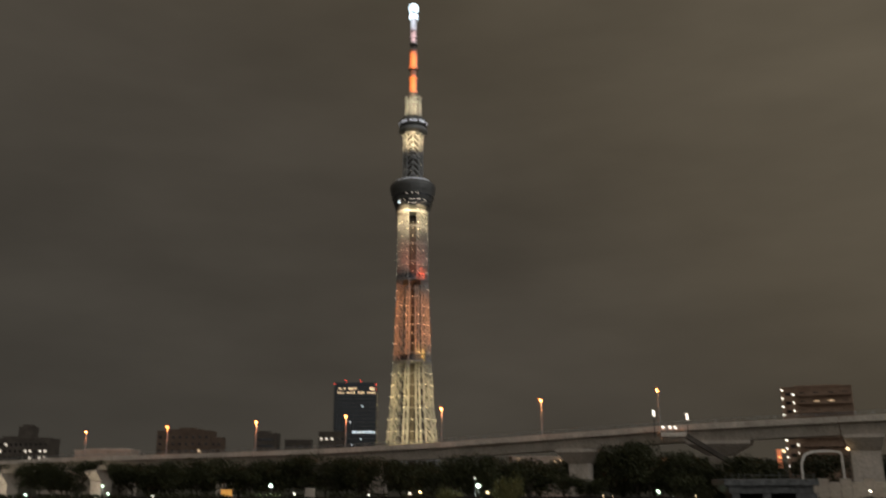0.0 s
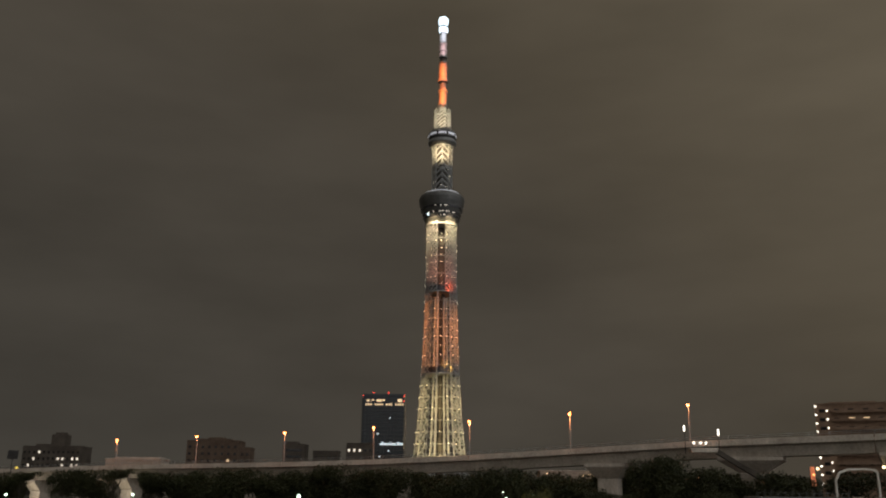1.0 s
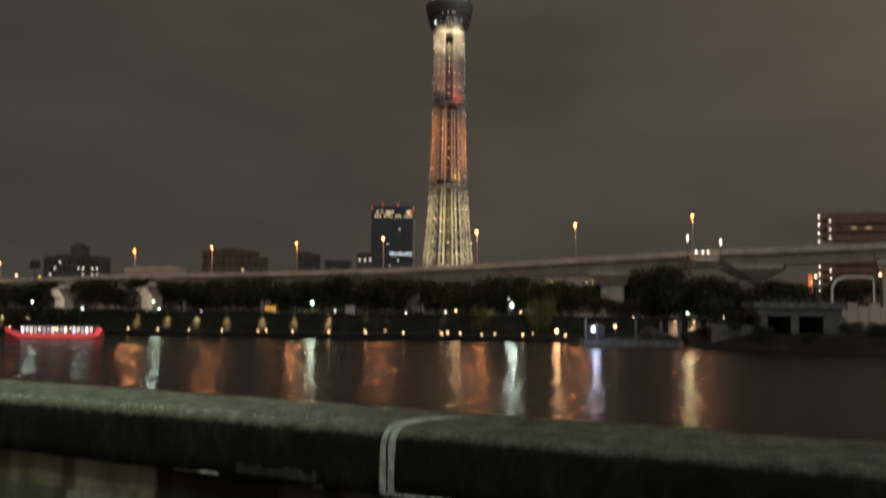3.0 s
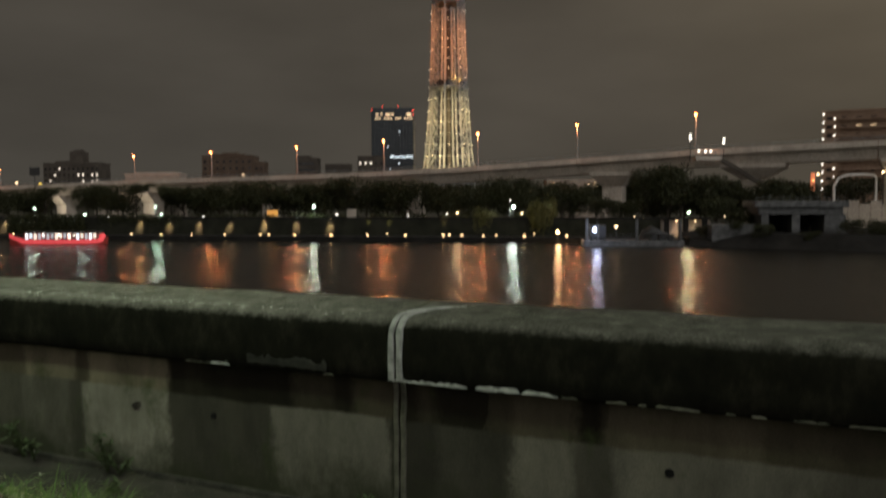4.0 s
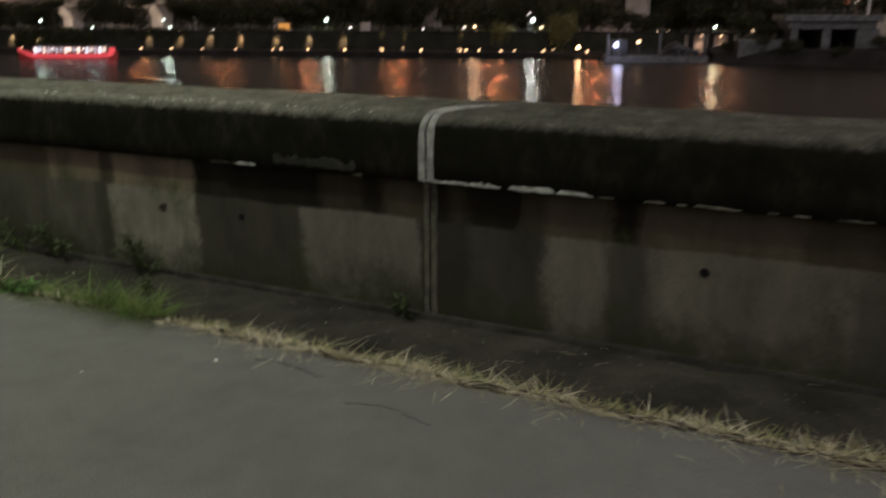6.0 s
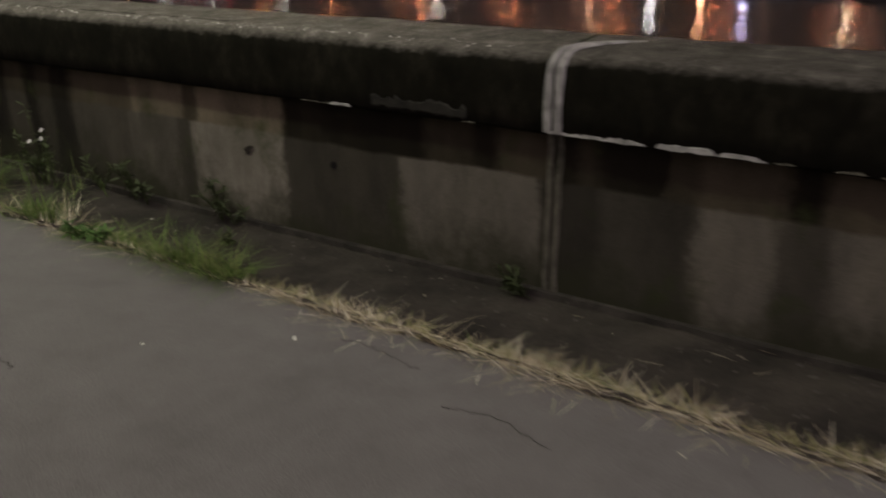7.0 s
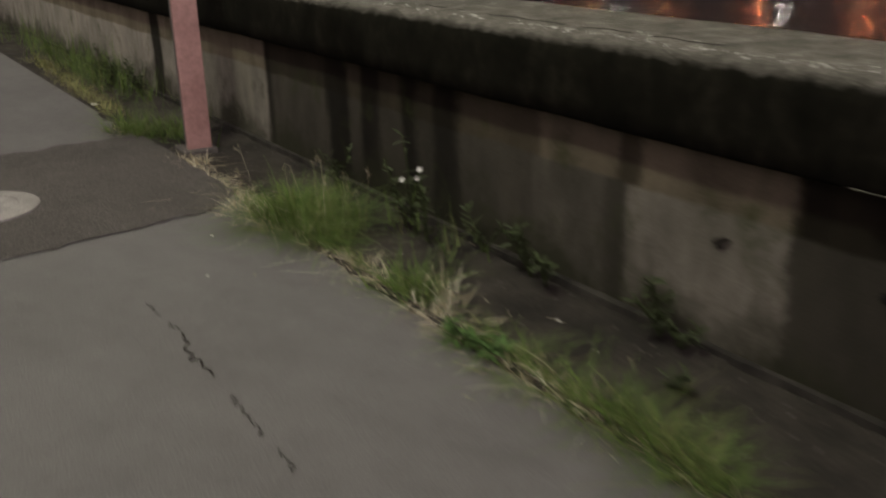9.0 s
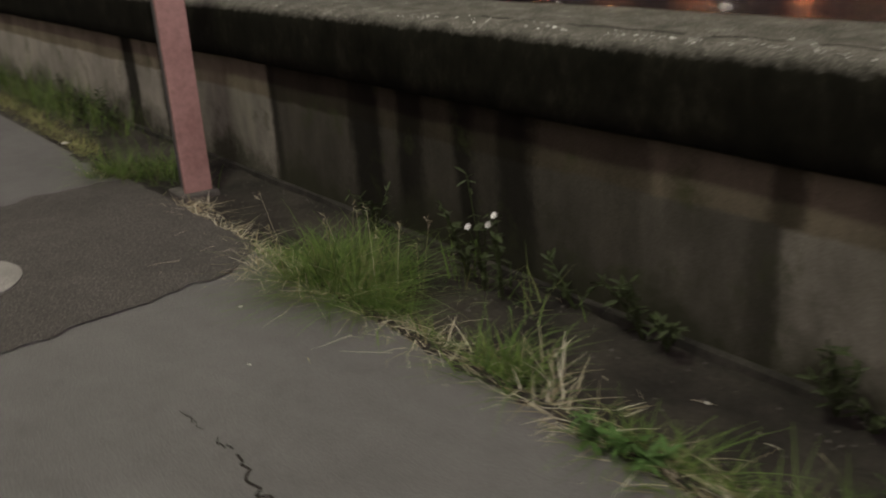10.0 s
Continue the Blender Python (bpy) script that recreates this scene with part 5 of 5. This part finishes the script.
# dark glass office tower with lit crown and beacons
office = thing("office_tower", FAR @ pose(-58.5, 900, 0), "dark glass high-rise with lit crown and red beacons", "building")
part("body", box(B(), -22.0, 22.0, 0, 40, SHORE_Z, 90, 1.0), M_glass_dark, office)
part("crown", box(B(), -21.0, 21.5, 1, 39, 90, 93.5, 0.5), M_glass_dark, office)
for k in range(14):
    part("mullion", box(B(), -21.6 + 3.3 * k, -21.3 + 3.3 * k, -0.35, 0.02, 0, 80), M_dark_metal, office)
for k in range(20):
    part("floor_band", box(B(), -21.9, 21.9, -0.22, 0.01, 4 + 4 * k, 4.5 + 4 * k), M_dark_metal, office)
for k in range(18):
    if k not in (0, 4, 9, 13):
        part("lit_window", box(B(), -20.5 + 2.35 * k, -19.1 + 2.35 * k, -0.3, 0.1, 81.6, 83.4), M_lit_warm, office)
for x, z, w, h in ((-17, 86.5, 2.5, 1.8), (-7, 86.5, 5, 2.2), (-1, 87, 2.5, 1.8), (15, 86.5, 4.5, 3.0), (-12, 87, 2, 1.4)):
    part("lit_window", box(B(), x, x + w, -0.3, 0.1, z - h / 2, z + h / 2), M_lit_warm, office)
for k in range(12):
    part("lit_window", box(B(), -2.5 + 2.0 * k, -1.0 + 2.0 * k, -0.3, 0.1, 41.4, 43.4 + (1.0 if k % 4 == 1 else 0)), M_lit_screen, office)
for x, z in ((7, 68), (-5.5, 52), (6, 35), (-3, 29)):
    part("lit_window", box(B(), x, x + 1.3, -0.3, 0.1, z, z + 1.5), M_lit_screen, office)
for x, z in ((-21, 91.5), (-10, 94.6), (21.5, 91), (5.5, 94.6), (21.5, 86)):
    part("beacon", ball(B(), 0.6, x, 0.5, z), M_beacon, office)


# ---- broadcast tower ----
tower = thing("broadcast_tower", FAR @ pose(0.3, TV, 0), "very tall floodlit lattice broadcasting tower with two round decks", "tower")


def tower_radius(z):
    for (z0, r0), (z1, r1) in zip(SHAFT, SHAFT[1:]):
        if z0 <= z <= z1:
            return r0 + (r1 - r0) * (z - z0) / (z1 - z0)


SHAFT = [(-6, 36.5), (36, 31.0), (80, 26.6), (132, 23.2), (185, 21.0), (235, 19.8), (290, 18.8), (326, 19.4), (330, 19.4)]


def lattice(name, zs, n, w_col, w_diag, radius, label, open_front=0, herring=False):
    """Ring of columns with hoops and slanting braces; the front bay may stay open, with stout columns of its own."""
    verts, faces = [], []

    def at(k, z):
        a = math.tau * (k + 0.5) / n
        r = radius(z)
        return (r * math.cos(a), r * math.sin(a), z)

    for i, (z0, z1) in enumerate(zip(zs, zs[1:])):
        for k in range(n):
            a = math.degrees(math.tau * (k + 1.0) / n) % 360
            front = open_front and abs(a - 270) < open_front
            if not front or k % 2:
                bar(verts, faces, at(k, z0), at(k, z1), w_col * (1.5 if front else 1))
            if not herring or i % 4 == 3:
                bar(verts, faces, at(k, z1), at(k + 1, z1), w_diag * (0.7 if front else 1))
            if front:
                continue
            rising = math.cos(radians(a)) < 0
            if herring:
                # chevrons that climb towards the front slot
                lo, hi = (k, k + 1) if rising else (k + 1, k)
                bar(verts, faces, at(lo, z0), at(hi, z1), w_diag)
            else:
                bar(verts, faces, at(k, z0), at(k + 1, z1), w_diag)
                if k % 2:
                    bar(verts, faces, at(k + 1, z0), at(k, z1), w_diag)
    return share(name, mesh_from(name, verts, faces, M_tower), tower, I4, label)


levels = [-6 + 13.8 * k for k in range(25)]
lattice("lower_lattice", levels[:11], 16, 1.3, 1.0, tower_radius, "cream floodlit steel lattice", 24)
lattice("middle_lattice", [132 + 11.44 * k for k in range(10)], 16, 1.1, 0.8, tower_radius, "orange floodlit steel lattice", 24)
lattice("upper_lattice", [235 + 5.75 * k for k in range(17)], 22, 0.75, 1.15, tower_radius, "cream and red floodlit steel lattice", 13, True)
for a in (-122, -106, -74, -58, 90):
    bm = B()
    rows = []
    for z in levels[:18]:
        r = tower_radius(z) * 0.66
        c = Vector((r * math.cos(radians(a)), r * math.sin(radians(a)), z))
        rows.append([bm.verts.new(c + Vector((1.3 * math.cos(q), 1.3 * math.sin(q), 0))) for q in [k * math.tau / 8 for k in range(8)]])
    for lo, hi in zip(rows, rows[1:]):
        for k in range(8):
            bm.faces.new((lo[k], lo[(k + 1) % 8], hi[(k + 1) % 8], hi[k]))
    bm.faces.new(list(reversed(rows[0])))
    bm.faces.new(rows[-1])
    part("inner_column", bm, M_tower, tower, "stout inner steel column", smooth=True)
part("core", cyl(B(), 5.2, 4.4, -6, 372, 20), M_tower_core, tower, "concrete core shaft")
for z, r in ((133, 23.8), (235, 20.4)):
    part("ring_platform", lathe(B(), [(r - 7, z - 0.7), (r, z - 0.7), (r + 0.3, z), (r, z + 0.7), (r - 7, z + 0.7)], 36), M_tower, tower, "pale ring platform")
    part("plant_floor", lathe(B(), [(r - 8.5, z + 0.7), (r - 3.0, z + 0.7), (r - 3.0, z + 8), (r - 8.5, z + 8)], 24), M_slit, tower, "dark plant floor")
part("lattice_head", lathe(B(), [(18.4, 321.5), (20.6, 322.5), (20.8, 324.5), (17.5, 325)], 40), M_tower, tower, "cream ring under the deck")
part("main_deck", lathe(B(), [(17.5, 325), (20.5, 327.5), (22.0, 330), (26.2, 343), (28.9, 353), (29.7, 358), (29.3, 361), (27.2, 364), (21.5, 367), (12, 368.5)], 56), M_deck_skin, tower, "dark inverted-cone observation deck")
for z, r in ((333.0, 22.8), (337.5, 24.2), (345.0, 26.6)):
    part("deck_window_band", lathe(B(), [(r, z - 1.1), (r + 0.45, z - 1.1), (r + 0.9, z + 1.1), (r, z + 1.1)], 56), M_slit, tower)
part("deck_light_ring", lathe(B(), [(22.4, 365.6), (24.0, 365.4), (23.8, 366.6), (22.2, 367.0)], 56), M_ring_led, tower, "pale light ring on the deck")
lit = finish("deck_window", box(B(), -0.5, 0.5, -0.4, 0.2, -0.5, 0.5), M_lit_white)
for k in range(26):
    z, r, wide = rnd.choice(((333.0, 23.4, 24), (337.5, 24.8, 50), (337.5, 24.8, 50), (345.0, 27.2, 20)))
    a = radians(-88 + rnd.uniform(-wide, wide))
    share("deck_window", lit, tower, pose(r * math.cos(a), r * math.sin(a), z, 0, 0, math.degrees(a) + 90))


def waist_radius(z):
    return 13.2 + max(0.0, z - 424) * 0.10


lattice("waist_lattice", [369 + 8.0 * k for k in range(9)], 10, 1.1, 1.5, waist_radius, "cream floodlit bracing between the decks", 0, True)
part("waist_core", cyl(B(), 8.0, 8.0, 366, 440, 20), M_tower_core, tower)
for k in range(9):
    a = radians(-90 + rnd.uniform(-55, 55))
    share("waist_lamp", finish("waist_lamp", ball(B(), 0.45, sub=1), M_spark), tower, pose(13.6 * math.cos(a), 13.6 * math.sin(a), rnd.uniform(372, 400)))
part("upper_deck", lathe(B(), [(13, 433), (15.2, 435), (17.6, 438.5), (17.4, 441.5), (16.4, 443), (18.0, 444.5), (18.5, 451), (16.5, 454), (12.5, 456.5), (10, 458)], 44), M_deck_skin, tower, "round upper gallery deck")
for k in range(44):
    a = math.tau * (k + 0.5) / 44
    if math.sin(a) < 0.1:
        part("gallery_window", box(B(), -1.15, 1.15, -0.3, 0.25, -1.6, 1.6, 0.08), M_ring_led if k % 5 else M_slit, tower, "lit gallery window", at=pose(18.35 * math.cos(a), 18.35 * math.sin(a), 448.0, 0, 0, math.degrees(a) + 90))
part("upper_deck_rim", lathe(B(), [(15.4, 435.0), (18.4, 437.2), (18.9, 439.4), (18.2, 440.8), (16.6, 441.0)], 44), M_tower, tower, "cream lit rim")
lattice("crown_lattice", [457 + 5.0 * k for k in range(7)], 12, 0.7, 1.0, lambda z: 11.6 - (z - 457) * 0.03 + max(0, z - 482) * 0.12, "cream floodlit lattice under the mast", 0, True)
part("crown_core", cyl(B(), 7.5, 6.0, 457, 484, 18), M_tower_core, tower)
mast = [(4.2, 484), (4.2, 491), (6.2, 492.5), (6.2, 494), (5.3, 496), (5.3, 512), (6.5, 513.5), (6.5, 515.5), (3.9, 517.5), (3.9, 526), (6.9, 527.5), (6.9, 529.5), (5.7, 533), (5.4, 554.5), (4.2, 555.5)]
part("mast_lower", lathe(B(), mast, 24), M_tower, tower, "orange floodlit mast")
part("mast_gap", cyl(B(), 3.4, 3.4, 555, 567, 16), M_tower_core, tower, "dark stretch of the mast")
for z in (556.8, 565.0):
    part("mast_ring", lathe(B(), [(4.0, z - 1.0), (5.6, z - 0.8), (5.6, z + 0.8), (4.0, z + 1.0)], 24), M_tower, tower, "pale ring")
part("mast_upper", lathe(B(), [(4.4, 566), (4.4, 573), (5.7, 574), (5.7, 575.5), (4.5, 577), (4.4, 583), (5.6, 584), (5.6, 585.5), (4.5, 587), (4.5, 591), (5.1, 593), (4.4, 595), (4.2, 604)], 24), M_tower, tower, "pale violet lit mast")
part("mast_collar", lathe(B(), [(4.2, 603.5), (6.2, 604.5), (6.4, 608.0), (5.6, 610), (3.6, 610.8)], 24), M_top_led, tower, "white lamp ring")
part("mast_neck", cyl(B(), 3.3, 3.3, 610, 615, 16), M_tower_core, tower)
part("mast_head", lathe(B(), [(4.6, 614), (6.5, 616), (7.1, 620.5), (6.6, 623.5), (5.0, 625.5), (3, 626.5)], 24), M_top_led, tower, "bright white mast head lamp")
spark = finish("point_light", ball(B(), 0.55, sub=1), M_spark)
for z in levels[2:10] + [132 + 11.44 * k for k in range(9)] + [244.2 + 9.2 * k for k in range(8)]:
    for k in range(18):
        a = math.tau * (k + 0.5) / 18
        if math.sin(a) > 0.25 or rnd.random() < 0.45:
            continue
        r = tower_radius(z) + 0.8
        share("point_light", spark, tower, pose(r * math.cos(a), r * math.sin(a), z + 0.6))
share("point_light", finish("point_light", ball(B(), 1.7, sub=1), M_top_led), tower, pose(-17.5, -17.8, 335), "bright projector under the deck")


# ---- river craft and landing ----
boat = thing("river_boat", FAR @ pose(-55.0, 121.5, WATER_Z, 0, 0, 0), "long red roofed pleasure boat with lit windows", "boat")
bm = B()
pts = [(-7.4, 1.50, 0.10), (-6.8, 1.22, 0.35), (-6.0, 0.92, 0.75), (-5.0, 0.74, 1.1), (-3.5, 0.64, 1.3), (0, 0.6, 1.4), (4, 0.64, 1.3), (5.6, 0.78, 1.1), (6.3, 1.0, 0.8)]
rows = []
for x, top, half in pts:
    rows.append([bm.verts.new((x, -half, top)), bm.verts.new((x, -half * 0.8, -0.1)), bm.verts.new((x, half * 0.8, -0.1)), bm.verts.new((x, half, top))])
for p, q in zip(rows, rows[1:]):
    for j in range(4):
        bm.faces.new((p[j], q[j], q[(j + 1) % 4], p[(j + 1) % 4]))
bm.faces.new(rows[0])
bm.faces.new(rows[-1])
bmesh.ops.recalc_face_normals(bm, faces=bm.faces)
part("hull", bm, M_boat_hull, boat, "red painted hull")
# emissive strip stands in for string lights shining on the red hull side
bm = B()
rows = []
for x, top, half in pts:
    low = 0.12 + 0.85 * max(0.0, (-5.0 - x) / 2.4) + 0.35 * max(0.0, (x - 5.4) / 0.9)
    rows.append([bm.verts.new((x, -half - 0.05, low)), bm.verts.new((x, -half - 0.05, top + 0.02)), bm.verts.new((x, -half - 0.01, top + 0.02)), bm.verts.new((x, -half - 0.01, low))])
for p, q in zip(rows, rows[1:]):
    for j in range(4):
        bm.faces.new((p[j], q[j], q[(j + 1) % 4], p[(j + 1) % 4]))
bm.faces.new(rows[0])
bm.faces.new(rows[-1])
bmesh.ops.recalc_face_normals(bm, faces=bm.faces)
part("side_strip", bm, M_boat_red, boat, "red hull side strip, glowing in place of light shining on it")
part("stern_lantern", lathe(B(), [(0.15, 0.75), (0.42, 0.85), (0.46, 1.15), (0.36, 1.42), (0.12, 1.5)], 14), M_boat_red, boat, "red paper lantern", at=pose(6.0, -0.5, 0))
part("roof", box(B(), -4.9, 5.6, -1.35, 1.3, 1.62, 1.78, 0.05), M_dark_metal, boat)
part("cabin_back", box(B(), -4.7, 5.4, 0.9, 1.1, 0.6, 1.62), M_plaster, boat)
for k in range(17):
    x = -4.6 + 0.6 * k
    if k != 11:
        part("window", box(B(), x, x + 0.47, -1.20, -1.12, 0.72 + rnd.choice((0, 0, 0.2)), 1.55, 0.01), rnd.choice((M_lit_white, M_lit_screen, M_lit_white, M_ring_led)), boat, "lit cabin window")
for k in range(18):
    part("mullion", box(B(), -4.75 + 0.6 * k, -4.63 + 0.6 * k, -1.28, -1.1, 0.6, 1.62), M_boat_hull, boat)
for x in (-4.4, -2.0, 0.2, 1.6, 2.4, 4.6):
    share("lantern", bulb(M_white_bulb, 0.11), boat, pose(x, -1.42, 1.35), "hanging lantern")

barge = thing("work_barge", FAR @ pose(24.0, 112.5, WATER_Z, 0, 0, -4), "moored grey work barge with posts and a floodlight", "barge")
part("hull", box(B(), -6.4, 6.4, -2.0, 2.4, -0.3, 0.75, 0.12), M_barge_hull, barge)
part("deckhouse", box(B(), -5.4, -3.4, -0.6, 1.4, 0.75, 2.7, 0.08), M_dark_metal, barge)
bm = B()
hump = [(0.9, 1.0), (1.4, 2.0), (2.6, 2.55), (4.0, 1.9), (5.6, 1.15)]
rows = [[bm.verts.new((x, y, z if abs(y) < 0.9 else 0.8 + 0.55 * (z - 0.8))) for y in (-1.3, -0.6, 0.5, 1.3)] for x, z in hump]
rows = [[bm.verts.new((0.6, y, 0.72)) for y in (-1.4, -0.6, 0.5, 1.4)]] + rows + [[bm.verts.new((6.0, y, 0.72)) for y in (-1.4, -0.6, 0.5, 1.4)]]
for p, q in zip(rows, rows[1:]):
    for j in range(3):
        bm.faces.new((p[j], q[j], q[j + 1], p[j + 1]))
part("tarpaulin", bm, M_dark_metal, barge, "dark tarpaulin over the cargo", smooth=True)
for x in (-6.0, -4.6, 0.4, 5.9):
    part("mooring_post", cyl(B(), 0.2, 0.2, -0.3, 3.5 if x != -4.6 else 2.9, 10, x, -1.7), M_barge_hull, barge)
v, f = [], []
for k in range(16):
    bar(v, f, (-6.2 + 0.82 * k, -1.95, 0.75), (-6.2 + 0.82 * k, -1.95, 1.55), 0.06)
for z in (1.15, 1.55):
    bar(v, f, (-6.2, -1.95, z), (6.2, -1.95, z), 0.05)
share("railing", mesh_from("railing", v, f, M_dark_metal), barge, I4)
for x in (2.4, 3.4, 4.5):
    part("crate", box(B(), x, x + 0.7, -1.2, -0.4, 0.75, 1.5, 0.04), M_dark_metal, barge)
part("lamp_mast", cyl(B(), 0.07, 0.05, 0.7, 3.6, 8, -4.6, -1.2), M_dark_metal, barge)
share("floodlight", bulb(M_led_blue, 0.36), barge, pose(-4.9, -1.5, 2.15), "bluish white floodlight")
share("deck_lamp", bulb(M_warm_bulb, 0.22), barge, pose(-2.1, -0.8, 2.5), "yellow deck lamp")
part("lamp_post", cyl(B(), 0.05, 0.05, 0.7, 2.4, 8, -2.1, -0.7), M_dark_metal, barge)

# dark promontory with the sluice building
bm = B()
prom = [(30.5, 109.5), (33, 107.5), (38, 104.5), (45, 99), (56, 93), (80, 84), (120, 74), (160, 110), (60, 131), (34, 128)]
lo = [bm.verts.new((x, y, WATER_Z - 0.5)) for x, y in prom]
hi = [bm.verts.new((x + (1.0 if i < 7 else 0), y + (2.4 if i < 7 else 0), -3.2 - (1.0 if i < 2 else 0))) for i, (x, y) in enumerate(prom)]
for i in range(len(prom)):
    j = (i + 1) % len(prom)
    bm.faces.new((lo[i], lo[j], hi[j], hi[i]))
bm.faces.new(hi)
bmesh.ops.recalc_face_normals(bm, faces=bm.faces)
solid("promontory", bm, M_dark_concrete, "dark low stone bank jutting into the river", "bank", "structure", at=FAR)
sluice = thing("sluice_building", FAR @ pose(44.0, 108, 0, 0, 0, -6), "dark concrete sluice frame with openings and a railed roof", "sluice")
part("roof_slab", box(B(), -5.6, 5.8, -0.6, 6, 0.0, 0.75, 0.08), M_barge_hull, sluice)
part("beam", box(B(), -5.0, 5.2, -0.2, 5.4, -0.9, 0.0, 0.05), M_barge_hull, sluice)
for x, w in ((-4.6, 0.9), (-0.9, 1.0), (3.0, 2.6)):
    part("pillar", box(B(), x, x + w, -0.1, 5.2, -4.6, -0.9, 0.06), M_barge_hull, sluice)
part("back_wall", box(B(), -4.8, 5.2, 5.2, 5.6, -4.6, 0.0), M_dark_concrete, sluice)
for k in range(14):
    part("railing_post", box(B(), -5.4 + 0.82 * k, -5.34 + 0.82 * k, -0.5, -0.44, 0.75, 1.25 + 0.2 * (k % 3)), M_barge_hull, sluice)
part("rail", box(B(), -5.5, 5.4, -0.49, -0.45, 1.2, 1.25), M_barge_hull, sluice)
part("annex", box(B(), -10.5, -5.2, 0.5, 4, -4.4, -2.2, 0.06), M_barge_hull, sluice)
# shrubs over the bank
for u, v, z, s in ((33.5, 113, -3.6, 0.30), (36.5, 110, -3.3, 0.36), (39.2, 106.6, -3.4, 0.34), (48.5, 103.5, -3.0, 0.42), (51.0, 102, -3.0, 0.5), (53.5, 101.5, -2.8, 0.5), (56.5, 100, -2.9, 0.5), (38.5, 113, -2.4, 0.5), (43.5, 103.4, -3.9, 0.3), (60, 99, -2.8, 0.55), (64, 97.5, -2.8, 0.55)):
    ob = thing("shrub", FAR @ pose(u, v, -3.4, 0, 0, rnd.uniform(0, 360)), "dark overgrown shrub on the stone bank", "shrub", "shrubs on the bank")
    share("stem", rnd.choice(TRUNKS), ob, Matrix.Diagonal((0.2, 0.2, 0.3, 1)))
    share("crown", rnd.choice(CROWNS), ob, Matrix.Translation((0, 0, z + 3.9)) @ Matrix.Diagonal((s, s, s, 1)))
# pale fence and arched gantry
ob = thing("site_fence", FAR @ pose(62.5, 122, -3.2, 0, 0, -14), "pale grey metal site fence", "fence")
for k in range(12):
    part("fence_panel", box(B(), -7 + 1.5 * k, -5.55 + 1.5 * k, 0, 0.08, 0, 3.4 + 0.5 * (k % 2), 0.02), M_plaster, ob)
ob = thing("arched_gantry", FAR @ pose(75.5, 160, -2), "white painted arched pipe gantry", "gantry")
v, f = [], []
arc = [Vector((-4.0, 0, -2.4)), Vector((-4.0, 0, 5.2)), Vector((-3.2, 0, 6.6)), Vector((-1.6, 0, 7.2)), Vector((1.5, 0, 7.3)), Vector((3.3, 0, 7.1)), Vector((3.7, 0, 6.7)), Vector((3.8, 0, -2.4))]
for a, b in zip(arc, arc[1:]):
    bar(v, f, a, b, 0.34)
share("frame", mesh_from("frame", v, f, surface("gantry_white_paint", (0.55, 0.52, 0.46), (0.72, 0.68, 0.60), 1, 0.6)), ob, I4)
park_lamp(79.5, 158, 5.6, M_warm_bulb, 0.3, "warm lamp beside the gantry")
park_lamp(74.0, 175, 4.4, M_sodium, 0.26, "orange lamp beyond the sluice")
park_lamp(74.9, 175, 5.6, M_warm_bulb, 0.3, "warm lamp beyond the sluice")
ob = thing("banner_sign", FAR @ pose(74.2, 176, -2), "tall narrow orange-lit banner sign on a mast", "sign")
part("mast", cyl(B(), 0.1, 0.08, -2.4, 8.2, 8), M_dark_metal, ob)
part("panel", box(B(), -0.45, 0.45, -0.2, -0.1, 4.2, 8.0, 0.03), glow("orange_lit_banner", (1.0, 0.34, 0.16), 0.22), ob)
for u, v, z, mt in ((-127.6, 268, 5.9, glow("yellow_signal_lamp", (1.0, 0.72, 0.10), 1.4)), (-146.0, 290, 6.6, M_warm_bulb)):
    park_lamp(u, v, z, mt, 0.40, "small lamp glowing behind the viaduct")
park_lamp(61.5, 117.5, -0.9, M_white_bulb, 0.16, "small white lamp by the site fence", -3.2)
lamp_light("fence_light", "POINT", far(61.5, 117.0, -1.1), 150, (1.0, 0.84, 0.60), 0.3)
